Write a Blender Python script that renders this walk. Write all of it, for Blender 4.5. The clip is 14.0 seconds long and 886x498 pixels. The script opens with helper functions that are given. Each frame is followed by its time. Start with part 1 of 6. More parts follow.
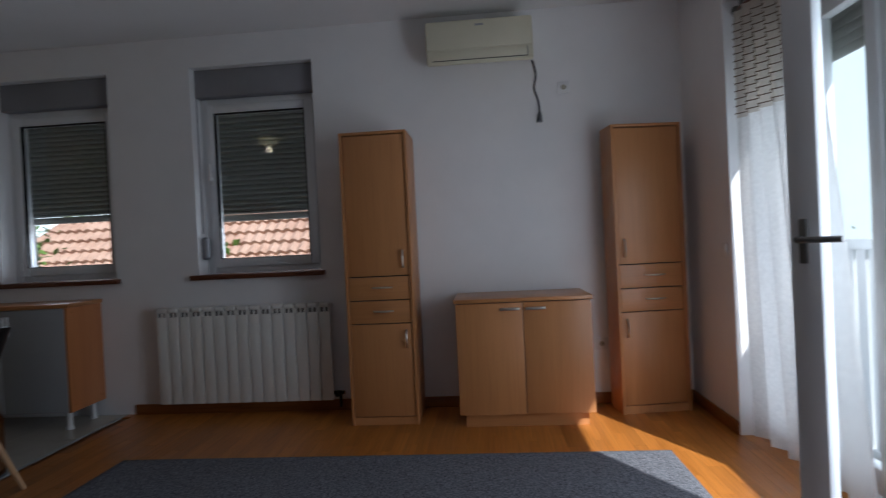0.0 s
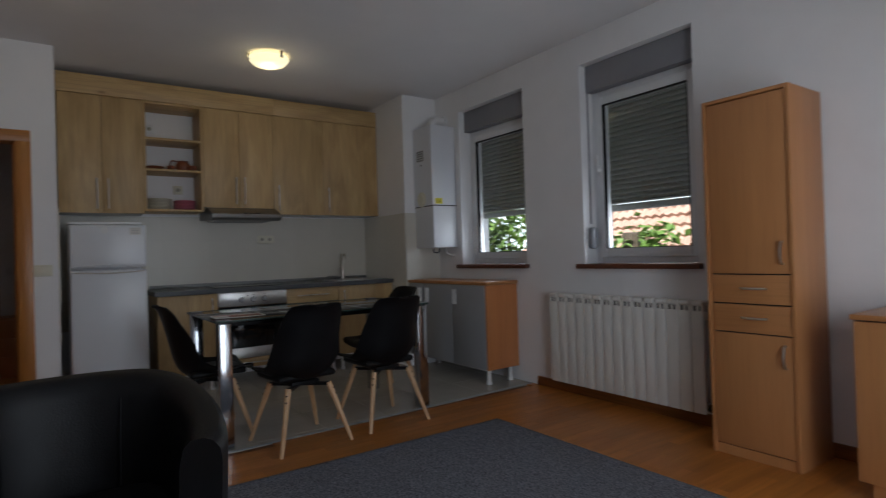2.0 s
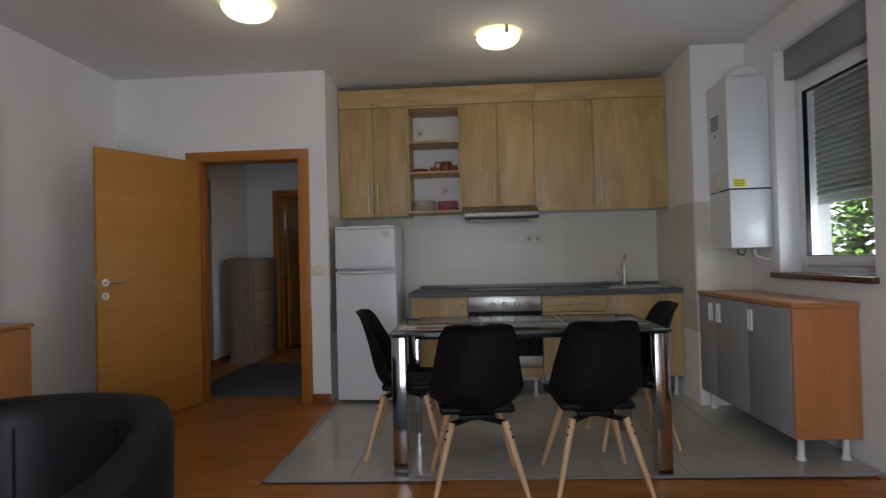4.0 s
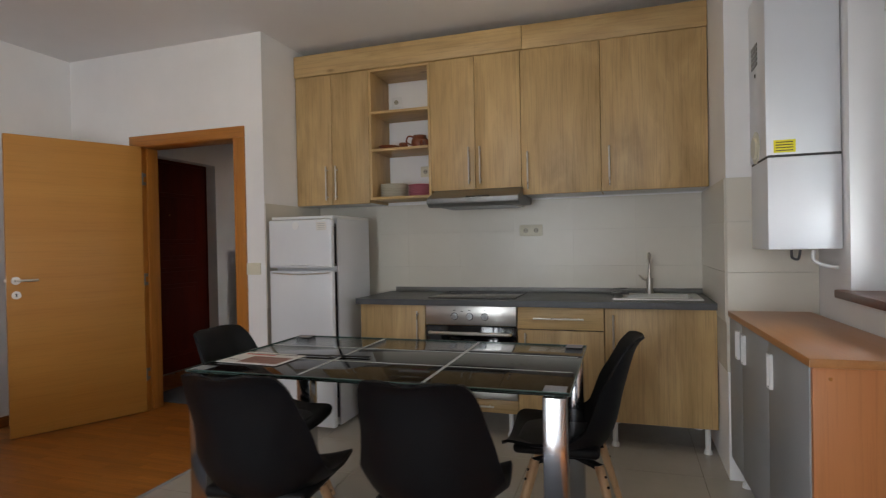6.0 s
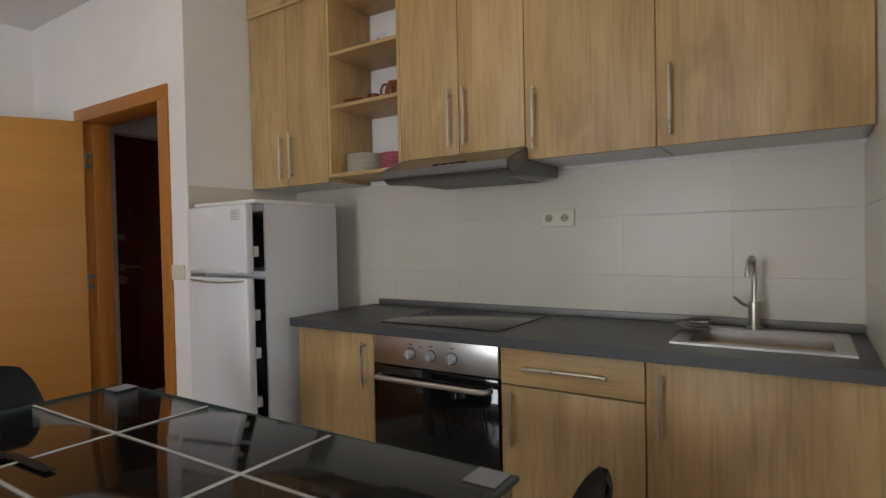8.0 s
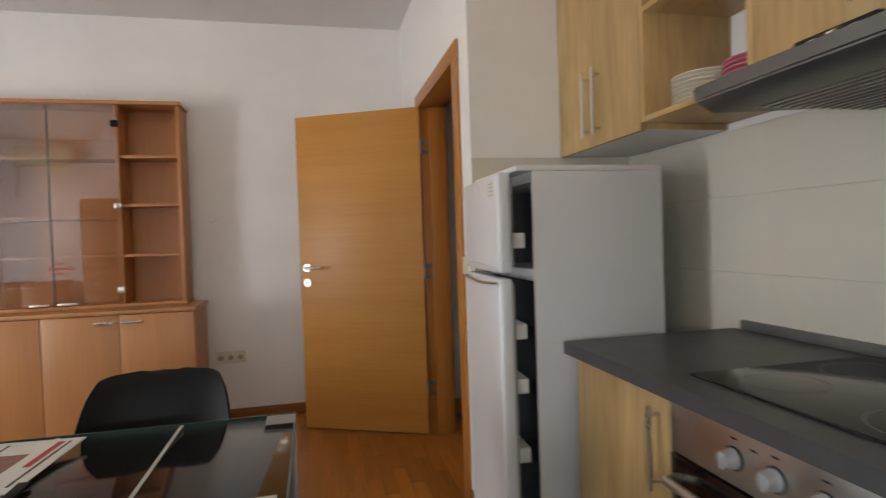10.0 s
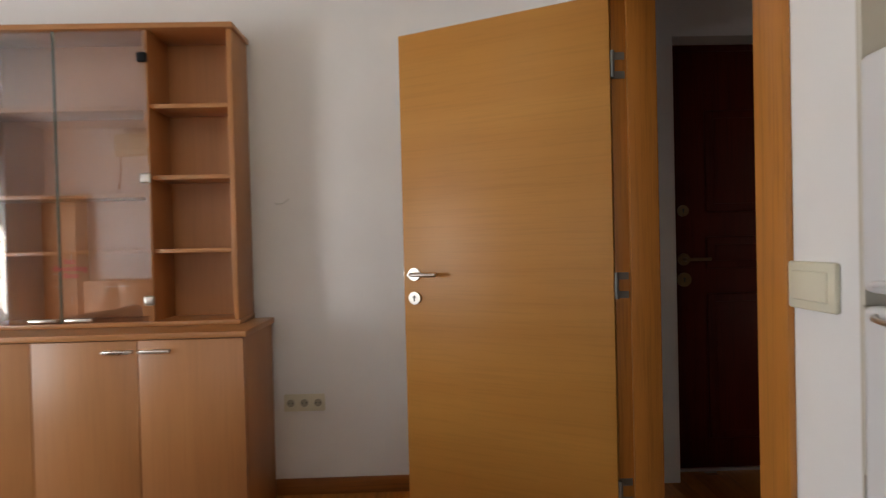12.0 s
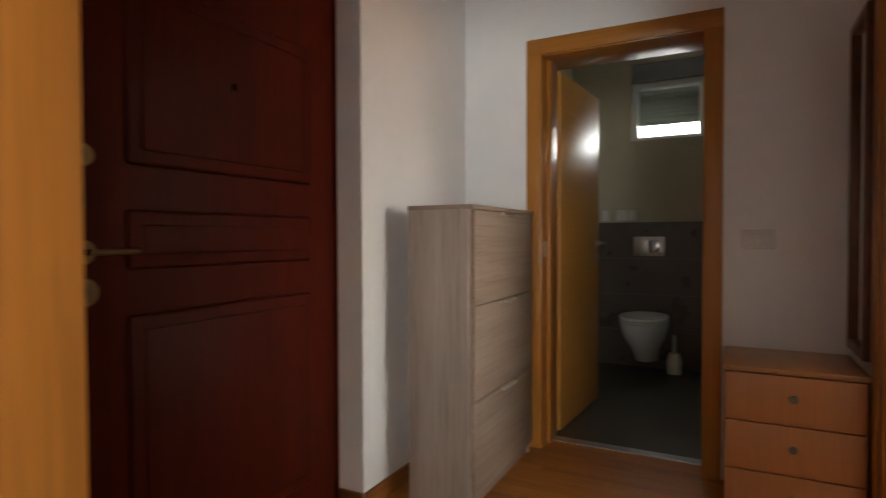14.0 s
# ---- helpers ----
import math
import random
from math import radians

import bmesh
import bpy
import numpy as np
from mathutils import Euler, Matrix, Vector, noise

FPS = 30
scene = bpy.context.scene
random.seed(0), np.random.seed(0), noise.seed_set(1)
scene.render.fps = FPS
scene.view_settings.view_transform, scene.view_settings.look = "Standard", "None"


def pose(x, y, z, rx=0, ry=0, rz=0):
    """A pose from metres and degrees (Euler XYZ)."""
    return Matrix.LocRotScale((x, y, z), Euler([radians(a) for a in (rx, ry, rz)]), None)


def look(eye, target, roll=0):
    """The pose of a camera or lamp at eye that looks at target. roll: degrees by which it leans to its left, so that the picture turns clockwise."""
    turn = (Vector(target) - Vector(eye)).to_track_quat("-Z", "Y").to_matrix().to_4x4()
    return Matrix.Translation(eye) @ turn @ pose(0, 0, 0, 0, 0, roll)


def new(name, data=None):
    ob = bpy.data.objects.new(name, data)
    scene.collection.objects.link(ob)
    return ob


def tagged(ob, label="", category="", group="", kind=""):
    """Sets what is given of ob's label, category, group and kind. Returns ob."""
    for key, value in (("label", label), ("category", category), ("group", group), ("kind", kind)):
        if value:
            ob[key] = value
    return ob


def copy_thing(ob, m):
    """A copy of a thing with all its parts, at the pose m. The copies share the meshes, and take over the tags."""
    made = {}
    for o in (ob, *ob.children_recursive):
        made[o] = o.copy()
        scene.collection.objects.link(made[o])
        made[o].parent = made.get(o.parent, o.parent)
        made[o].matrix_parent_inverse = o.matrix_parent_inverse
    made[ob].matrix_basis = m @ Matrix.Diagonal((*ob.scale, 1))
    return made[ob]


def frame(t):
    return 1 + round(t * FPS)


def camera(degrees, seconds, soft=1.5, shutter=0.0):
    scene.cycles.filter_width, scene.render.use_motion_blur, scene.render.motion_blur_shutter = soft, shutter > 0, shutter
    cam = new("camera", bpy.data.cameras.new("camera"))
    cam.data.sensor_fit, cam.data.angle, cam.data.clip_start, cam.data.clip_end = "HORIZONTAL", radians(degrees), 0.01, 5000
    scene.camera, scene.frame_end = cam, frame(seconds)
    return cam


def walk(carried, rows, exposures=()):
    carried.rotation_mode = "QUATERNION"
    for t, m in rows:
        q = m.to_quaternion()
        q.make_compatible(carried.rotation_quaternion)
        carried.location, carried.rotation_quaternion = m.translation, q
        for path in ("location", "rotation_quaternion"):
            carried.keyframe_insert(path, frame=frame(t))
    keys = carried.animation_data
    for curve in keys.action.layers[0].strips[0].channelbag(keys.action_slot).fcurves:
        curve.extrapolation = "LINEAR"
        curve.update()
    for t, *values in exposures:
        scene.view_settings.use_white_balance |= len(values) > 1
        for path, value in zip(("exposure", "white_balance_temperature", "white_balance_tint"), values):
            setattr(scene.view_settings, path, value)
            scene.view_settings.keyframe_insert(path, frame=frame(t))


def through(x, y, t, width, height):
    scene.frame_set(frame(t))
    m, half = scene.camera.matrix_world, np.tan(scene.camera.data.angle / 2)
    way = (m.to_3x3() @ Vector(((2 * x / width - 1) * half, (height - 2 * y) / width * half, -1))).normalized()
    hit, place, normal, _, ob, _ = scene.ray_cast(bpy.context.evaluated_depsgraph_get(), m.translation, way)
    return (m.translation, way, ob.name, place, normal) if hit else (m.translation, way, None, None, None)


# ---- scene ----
cam = camera(77.2, 14.0, soft=1.2, shutter=0.35)
PATH = [
    (0, (0.899, 0.320, 1.147), (0.739, 2.314, 1.126), -2.8),
    (0.5, (1.087, 0.466, 1.074), (0.501, 2.378, 1.095), -2.2),
    (1, (1.335, 0.639, 1.079), (0.358, 2.383, 1.112), -1.9),
    (1.5, (1.497, 0.726, 1.109), (0.217, 2.262, 1.129), -2.0),
    (2, (1.638, 0.924, 1.105), (-0.004, 2.065, 1.124), -1.8),
    (2.5, (1.627, 1.232, 1.104), (-0.174, 2.102, 1.125), -1.6),
    (3, (1.532, 1.516, 1.123), (-0.393, 2.060, 1.139), -1.4),
    (3.5, (1.382, 1.841, 1.143), (-0.612, 2.001, 1.156), -1.4),
    (5.8, (0.111, 3.206, 1.179), (-1.797, 2.607, 1.193), -1.1),
    (6, (-0.018, 3.313, 1.225), (-1.917, 2.683, 1.207), -1.1),
    (6.5, (-0.365, 3.464, 1.204), (-2.257, 2.815, 1.187), -1.1),
    (7, (-0.777, 3.631, 1.240), (-2.627, 2.873, 1.209), -1.2),
    (9.5, (-2.504, 3.383, 1.206), (-3.400, 1.595, 1.170), -1.4),
    (10, (-2.648, 3.168, 1.203), (-3.088, 1.217, 1.162), -1.9),
    (10.5, (-2.713, 2.862, 1.158), (-2.854, 0.867, 1.125), -1.8),
    (11, (-2.672, 2.511, 1.202), (-2.696, 0.512, 1.168), -1.7),
    (11.5, (-2.636, 2.139, 1.191), (-2.572, 0.140, 1.163), -1.5),
    (12, (-2.642, 1.746, 1.166), (-2.690, -0.253, 1.140), -1.4),
    (12.4, (-2.652, 1.396, 1.165), (-3.010, -0.572, 1.134), -1.1),
    (12.5, (-2.638, 1.313, 1.160), (-3.146, -0.621, 1.127), -1.0),
    (13, (-2.722, 0.915, 1.146), (-3.755, -0.797, 1.083), -0.5),
    (13.4, (-2.849, 0.708, 1.109), (-4.190, -0.775, 1.052), -0.1),
    (13.7, (-2.977, 0.540, 1.103), (-4.568, -0.670, 1.049), 0.0),
    (14, (-3.097, 0.445, 1.085), (-4.871, -0.478, 1.041), -0.2),
]
walk(cam, [(t, look(e, g, r)) for t, e, g, r in PATH],
     exposures=[(0.0, 0.38, 5750, 10), (0.6, 0.53, 5850, 10), (1.5, 0.78, 5950, 10), (2.5, 1.15, 6050, 10), (3.5, 1.52, 6100, 10), (6.5, 2.25, 6600, 10), (7.0, 2.2, 6600, 10), (9.5, 2.65, 6700, 10), (10.5, 2.72, 6800, 10), (12.0, 2.65, 6750, 10), (12.6, 2.85, 6800, 10), (13.2, 3.1, 6900, 10), (13.6, 3.3, 7050, 10), (14.0, 3.85, 7200, 10)])

# light and layout figures
BALCONY, OPENING, LAMP, LAMPW = 14.0, 7.5, 0.55, 0.45
LEAFTURN = 122.0
FRIDGE = -3.0
ARM = (-0.15, 0.94, 3.0)
TABLE = (-2.172, 2.40, 0.5, 0.412, 0.738)      # x, y, turn, half width, half length
CHAIRS = [(-1.665, 2.12, 186.0), (-1.72, 2.715, 183.3), (-2.20, 1.70, 91.0), (-2.37, 3.07, 271.0)]

# ---- world, sun, exposure ----
world = bpy.data.worlds.new("sky")
scene.world = world
world.use_nodes = True
sky = world.node_tree.nodes.new("ShaderNodeTexSky")
sky.sky_type = "NISHITA"
sky.sun_disc = False
sky.sun_elevation = radians(41)
sky.sun_rotation = radians(148)
world.node_tree.nodes["Background"].inputs[1].default_value = 0.05
world.node_tree.links.new(sky.outputs[0], world.node_tree.nodes["Background"].inputs[0])

sun = new("sun", bpy.data.lights.new("sun", "SUN"))
sun.data.energy, sun.data.angle, sun.data.color = 5.0, radians(0.6), (1.0, 0.95, 0.86)
sun.matrix_world = look((0.53 * 9, -0.848 * 9, 7.82), (0, 0, 0))


def window_light(name, x, y, z, w, h, tx, ty, power, colour=(0.9, 0.95, 1.0)):
    """An area lamp in a window's opening, standing in for the sky's light."""
    lamp = new(name, bpy.data.lights.new(name, "AREA"))
    lamp.data.shape, lamp.data.size, lamp.data.size_y = "RECTANGLE", w, h
    lamp.data.energy, lamp.data.color = power, colour
    lamp.matrix_world = look((x, y, z), (tx, ty, z))
    return lamp


window_light("balcony_skylight", 2.60, 2.55, 1.0, 1.8, 1.8, 0, 2.55, BALCONY)
window_light("open_leaf_skylight", 2.252, 2.0, 1.0, 0.95, 1.8, 0, 2.0, OPENING)
window_light("north_skylight", -0.73, 4.46, 1.2, 0.66, 0.28, -0.73, 0, 1.4)
window_light("north_skylight_b", -2.3, 4.46, 1.2, 0.66, 0.28, -2.3, 0, 1.5)
window_light("bath_skylight", -8.12, -0.04, 1.99, 0.44, 0.12, -5, -0.04, 0.18)
# added lamp in an unseen room, put there to brighten the hall
window_light("side_room_fill_light", -5.1, 3.62, 1.55, 1.0, 1.2, -5.1, 0, 0.95, (1.0, 0.92, 0.8))

# ---- materials ----


def mat(name, colour, rough=0.5, metal=0.0, spec=0.5):
    m = bpy.data.materials.new(name)
    m.use_nodes = True
    b = m.node_tree.nodes["Principled BSDF"]
    b.inputs["Base Color"].default_value = (*colour, 1)
    b.inputs["Roughness"].default_value = rough
    b.inputs["Metallic"].default_value = metal
    b.inputs["Specular IOR Level"].default_value = spec
    return m


def node(m, kind, **values):
    n = m.node_tree.nodes.new(kind)
    for key, value in values.items():
        n.inputs[key.replace("_", " ")].default_value = value
    return n


def link(m, a, b):
    m.node_tree.links.new(a, b)


def coords(m, scale, shift=True):
    """Object coordinates, moved apart by each piece's random number."""
    tc = node(m, "ShaderNodeTexCoord")
    mp = node(m, "ShaderNodeMapping")
    mp.inputs["Scale"].default_value = scale
    link(m, tc.outputs["Object"], mp.inputs["Vector"])
    if shift:
        info, geo = node(m, "ShaderNodeObjectInfo"), node(m, "ShaderNodeNewGeometry")
        add = node(m, "ShaderNodeMath")
        link(m, info.outputs["Random"], add.inputs[0])
        link(m, geo.outputs["Random Per Island"], add.inputs[1])
        mul = node(m, "ShaderNodeVectorMath")
        mul.operation = "SCALE"
        mul.inputs[0].default_value = (7.3, 11.1, 5.7)
        link(m, add.outputs[0], mul.inputs["Scale"])
        link(m, mul.outputs[0], mp.inputs["Location"])
        return mp.outputs[0], add.outputs[0]
    return mp.outputs[0], None


def ramp(m, source, stops):
    r = node(m, "ShaderNodeValToRGB")
    r.color_ramp.elements[0].position, r.color_ramp.elements[0].color = stops[0][0], (*stops[0][1], 1)
    r.color_ramp.elements[1].position, r.color_ramp.elements[1].color = stops[-1][0], (*stops[-1][1], 1)
    for p, c in stops[1:-1]:
        r.color_ramp.elements.new(p).color = (*c, 1)
    link(m, source, r.inputs[0])
    return r.outputs[0]


def bump(m, source, strength, distance=0.002):
    b = node(m, "ShaderNodeBump", Strength=strength, Distance=distance)
    link(m, source, b.inputs["Height"])
    link(m, b.outputs[0], m.node_tree.nodes["Principled BSDF"].inputs["Normal"])


def mottled(name, a, b, scale, rough=0.6, metal=0.0, relief=0.1, fine=300.0, spec=0.5, wear=0.1):
    """A surface with broad stains and fine relief."""
    m = mat(name, a, rough, metal, spec)
    v, _ = coords(m, (1, 1, 1), False)
    n = node(m, "ShaderNodeTexNoise", Scale=scale, Detail=5.0, Roughness=0.6)
    link(m, v, n.inputs["Vector"])
    p = m.node_tree.nodes["Principled BSDF"]
    link(m, ramp(m, n.outputs[0], [(0.3, a), (0.7, b)]), p.inputs["Base Color"])
    f = node(m, "ShaderNodeTexNoise", Scale=fine, Detail=3.0)
    link(m, v, f.inputs["Vector"])
    bump(m, f.outputs[0], relief)
    r = node(m, "ShaderNodeMapRange")
    r.inputs["To Min"].default_value, r.inputs["To Max"].default_value = rough - wear, rough + wear
    link(m, n.outputs[0], r.inputs["Value"])
    link(m, r.outputs[0], p.inputs["Roughness"])
    return m


def wood(name, dark, light, grain, rough=0.42, contrast=0.2, fleck=0.5, relief=0.12, vary=0.12, knots=False, across=16.0, along=0.9, wild=0.6):
    """Grain drawn out along one axis; grain is 0, 1 or 2."""
    m = mat(name, light, rough)
    scale = [across] * 3
    scale[grain] = along
    v, rnd = coords(m, scale)
    broad = node(m, "ShaderNodeTexNoise", Scale=0.55, Detail=4.0, Roughness=0.55, Distortion=wild)
    link(m, v, broad.inputs["Vector"])
    mid = tuple((x + y) / 2 for x, y in zip(dark, light))
    col = ramp(m, broad.outputs[0], [(0.5 - contrast, dark), (0.5, mid), (0.5 + contrast, light)])
    scale = [16.0] * 3
    scale[grain] = 3.0
    v2, _ = coords(m, [s * 6 if i != grain else s for i, s in enumerate(scale)])
    fine = node(m, "ShaderNodeTexNoise", Scale=1.0, Detail=4.0, Roughness=0.7)
    link(m, v2, fine.inputs["Vector"])
    lines = ramp(m, fine.outputs[0], [(0.36, (1 - fleck * 0.55,) * 3), (0.52, (1, 1, 1))])
    mix = node(m, "ShaderNodeMix")
    mix.data_type, mix.blend_type = "RGBA", "MULTIPLY"
    mix.inputs[0].default_value = 1.0
    link(m, col, mix.inputs[6])
    link(m, lines, mix.inputs[7])
    out = mix.outputs[2]
    if knots:
        tc = node(m, "ShaderNodeTexCoord")
        mk = node(m, "ShaderNodeMapping")
        s = [5.0, 5.0, 5.0]
        s[grain] = 2.2
        mk.inputs["Scale"].default_value = s
        link(m, tc.outputs["Object"], mk.inputs["Vector"])
        vor = node(m, "ShaderNodeTexVoronoi", Scale=1.0)
        link(m, mk.outputs[0], vor.inputs["Vector"])
        k = ramp(m, vor.outputs["Distance"], [(0.02, (0.35, 0.26, 0.18)), (0.09, (1, 1, 1))])
        mix2 = node(m, "ShaderNodeMix")
        mix2.data_type, mix2.blend_type = "RGBA", "MULTIPLY"
        mix2.inputs[0].default_value = 0.8
        link(m, out, mix2.inputs[6])
        link(m, k, mix2.inputs[7])
        out = mix2.outputs[2]
    if vary:
        hsv = node(m, "ShaderNodeHueSaturation")
        mr = node(m, "ShaderNodeMapRange")
        mr.inputs["From Max"].default_value = 1.6
        mr.inputs["To Min"].default_value, mr.inputs["To Max"].default_value = 1 - vary, 1 + vary
        link(m, rnd, mr.inputs["Value"])
        link(m, mr.outputs[0], hsv.inputs["Value"])
        link(m, out, hsv.inputs["Color"])
        out = hsv.outputs[0]
    link(m, out, m.node_tree.nodes["Principled BSDF"].inputs["Base Color"])
    bump(m, fine.outputs[0], relief, 0.001)
    return m


def clear(name, colour, rough=0.0, glass=0.965):
    """A pane: see-through, with a mirror's gloss on top."""
    m = bpy.data.materials.new(name)
    m.use_nodes = True
    t = m.node_tree
    t.nodes.clear()
    out = node(m, "ShaderNodeOutputMaterial")
    tr, gl, mx = node(m, "ShaderNodeBsdfTransparent"), node(m, "ShaderNodeBsdfGlossy"), node(m, "ShaderNodeMixShader")
    tr.inputs[0].default_value = (*colour, 1)
    gl.inputs["Roughness"].default_value = rough
    fr, pw = node(m, "ShaderNodeLayerWeight", Blend=0.5), node(m, "ShaderNodeMath")
    pw.operation = "POWER"
    pw.inputs[1].default_value = 4.5
    link(m, fr.outputs["Facing"], pw.inputs[0])
    add = node(m, "ShaderNodeMath")
    add.operation = "MULTIPLY_ADD"
    add.inputs[1].default_value, add.inputs[2].default_value = 0.75, 1.0 - glass
    link(m, pw.outputs[0], add.inputs[0])
    link(m, add.outputs[0], mx.inputs[0])
    link(m, tr.outputs[0], mx.inputs[1])
    link(m, gl.outputs[0], mx.inputs[2])
    link(m, mx.outputs[0], out.inputs[0])
    return m


def cloth(name, colour, through, sheer=0.0):
    """Thin curtain that lets light through."""
    m = bpy.data.materials.new(name)
    m.use_nodes = True
    m.node_tree.nodes.clear()
    out = node(m, "ShaderNodeOutputMaterial")
    di, tl, mx = node(m, "ShaderNodeBsdfDiffuse"), node(m, "ShaderNodeBsdfTranslucent"), node(m, "ShaderNodeMixShader")
    v, _ = coords(m, (1, 1, 1), False)
    weave = node(m, "ShaderNodeTexNoise", Scale=60.0, Detail=4.0)
    link(m, v, weave.inputs["Vector"])
    c = ramp(m, weave.outputs[0], [(0.3, tuple(x * 0.88 for x in colour)), (0.7, colour)])
    link(m, c, di.inputs[0])
    link(m, c, tl.inputs[0])
    mx.inputs[0].default_value = through
    link(m, di.outputs[0], mx.inputs[1])
    link(m, tl.outputs[0], mx.inputs[2])
    tr, mx2 = node(m, "ShaderNodeBsdfTransparent"), node(m, "ShaderNodeMixShader")
    mx2.inputs[0].default_value = sheer
    link(m, mx.outputs[0], mx2.inputs[1])
    link(m, tr.outputs[0], mx2.inputs[2])
    link(m, mx2.outputs[0], out.inputs[0])
    return m


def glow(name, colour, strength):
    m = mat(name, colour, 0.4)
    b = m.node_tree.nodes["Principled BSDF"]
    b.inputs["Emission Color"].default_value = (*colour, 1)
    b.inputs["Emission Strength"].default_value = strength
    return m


PLASTER = mottled("white_plaster", (0.78, 0.775, 0.78), (0.85, 0.845, 0.85), 1.6, 0.75, relief=0.12, fine=160)
CEILING = mottled("ceiling_paint", (0.74, 0.73, 0.73), (0.80, 0.79, 0.79), 1.1, 0.85, relief=0.08, fine=140)
PARQUET = wood("oak_parquet", (0.31, 0.105, 0.017), (0.50, 0.19, 0.035), 1, 0.33, 0.25, 0.45, 0.05, 0.2)
BASEWOOD = wood("oak_baseboard", (0.19, 0.062, 0.013), (0.31, 0.11, 0.024), 0, 0.35)
BASEWOODY = wood("oak_baseboard_long", (0.19, 0.062, 0.013), (0.31, 0.11, 0.024), 1, 0.35)
BEECH = wood("beech_laminate", (0.42, 0.182, 0.064), (0.50, 0.23, 0.086), 2, 0.38, 0.3, 0.16, 0.03, 0.05)
BEECHX = wood("beech_laminate_flat", (0.42, 0.182, 0.064), (0.50, 0.23, 0.086), 0, 0.3, 0.3, 0.16, 0.03, 0.05)
CHERRY = wood("cherry_laminate", (0.50, 0.19, 0.065), (0.58, 0.235, 0.085), 2, 0.36, 0.3, 0.2, 0.03, 0.04)
KOAK = wood("kitchen_oak", (0.39, 0.25, 0.10), (0.61, 0.42, 0.20), 2, 0.45, 0.24, 0.34, 0.1, 0.08, True, 10.0, 2.6, 1.1)
KOAKY = wood("kitchen_oak_flat", (0.39, 0.25, 0.10), (0.61, 0.42, 0.20), 1, 0.45, 0.24, 0.34, 0.1, 0.08, True, 10.0, 2.6, 1.1)
DOORW = wood("door_veneer", (0.46, 0.20, 0.036), (0.56, 0.27, 0.056), 0, 0.42, 0.34, 0.14, 0.1, 0.0, False, 11.0, 0.5)
CASING = wood("door_casing", (0.36, 0.135, 0.022), (0.50, 0.20, 0.038), 2, 0.36, 0.28, 0.35, 0.06, 0.05)
CASINGY = wood("door_casing_head", (0.36, 0.135, 0.022), (0.50, 0.20, 0.038), 1, 0.36, 0.28, 0.35, 0.06, 0.05)
MAHOG = wood("mahogany", (0.060, 0.0055, 0.0018), (0.095, 0.010, 0.0028), 2, 0.5, 0.3, 0.4, 0.08, 0.0)
MAHOG.node_tree.nodes["Principled BSDF"].inputs["Specular IOR Level"].default_value = 0.15
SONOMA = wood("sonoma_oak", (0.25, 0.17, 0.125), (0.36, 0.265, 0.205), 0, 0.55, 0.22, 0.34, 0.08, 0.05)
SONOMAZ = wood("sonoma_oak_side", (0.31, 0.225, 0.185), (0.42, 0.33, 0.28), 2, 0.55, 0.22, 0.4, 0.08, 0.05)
LEGWOOD = wood("beech_leg", (0.50, 0.30, 0.15), (0.64, 0.42, 0.24), 2, 0.45, 0.3, 0.25, 0.04, 0.08)
SILLWOOD = wood("dark_sill", (0.10, 0.03, 0.013), (0.16, 0.05, 0.022), 0, 0.35)
GREYLAM = mottled("grey_laminate", (0.31, 0.32, 0.335), (0.335, 0.345, 0.36), 3, 0.45, relief=0.03)
WORKTOP = mottled("slate_worktop", (0.060, 0.062, 0.068), (0.075, 0.077, 0.085), 9, 0.42, relief=0.06, fine=500)
TILEF = mottled("floor_tile_glaze", (0.46, 0.435, 0.385), (0.54, 0.51, 0.455), 2.5, 0.15, relief=0.03, fine=60, wear=0.05)
TILEW = mottled("wall_tile_glaze", (0.60, 0.57, 0.50), (0.65, 0.62, 0.55), 1.8, 0.33, relief=0.04, fine=40, wear=0.06)
GROUTW = mottled("wall_grout", (0.54, 0.51, 0.45), (0.60, 0.57, 0.50), 20, 0.8, relief=0.2)
GROUT = mottled("grout", (0.40, 0.38, 0.33), (0.48, 0.45, 0.40), 20, 0.85, relief=0.3)
TILEB = mottled("bath_floor_tile", (0.06, 0.052, 0.036), (0.085, 0.075, 0.05), 4, 0.4)
TILEBR = mottled("brown_bath_tile", (0.055, 0.038, 0.026), (0.08, 0.056, 0.04), 5, 0.3)
TILEBE = mottled("beige_bath_tile", (0.42, 0.37, 0.26), (0.48, 0.42, 0.30), 3, 0.35)
PVC = mottled("white_upvc", (0.72, 0.73, 0.75), (0.78, 0.79, 0.80), 2, 0.35, relief=0.02)
GREYPVC = mottled("grey_shutter_box", (0.23, 0.23, 0.25), (0.27, 0.27, 0.29), 3, 0.5, relief=0.03)
SLAT = mottled("shutter_slat", (0.28, 0.285, 0.265), (0.33, 0.335, 0.31), 6, 0.5, relief=0.03)
ENAMEL = mottled("white_enamel", (0.67, 0.685, 0.72), (0.71, 0.725, 0.76), 2, 0.3, relief=0.01, wear=0.02)
RADW = mottled("radiator_enamel", (0.70, 0.69, 0.65), (0.76, 0.75, 0.71), 4, 0.38, relief=0.03)
ACW = mottled("cream_plastic", (0.64, 0.61, 0.47), (0.69, 0.66, 0.52), 3, 0.45, relief=0.02)
CREAM = mottled("ivory_switch", (0.66, 0.63, 0.50), (0.70, 0.67, 0.55), 8, 0.4, relief=0.02)
WHITEP = mottled("white_plastic", (0.72, 0.72, 0.72), (0.77, 0.77, 0.77), 8, 0.4, relief=0.02)
CHROME = mat("chrome", (0.48, 0.50, 0.53), 0.12, 1.0)
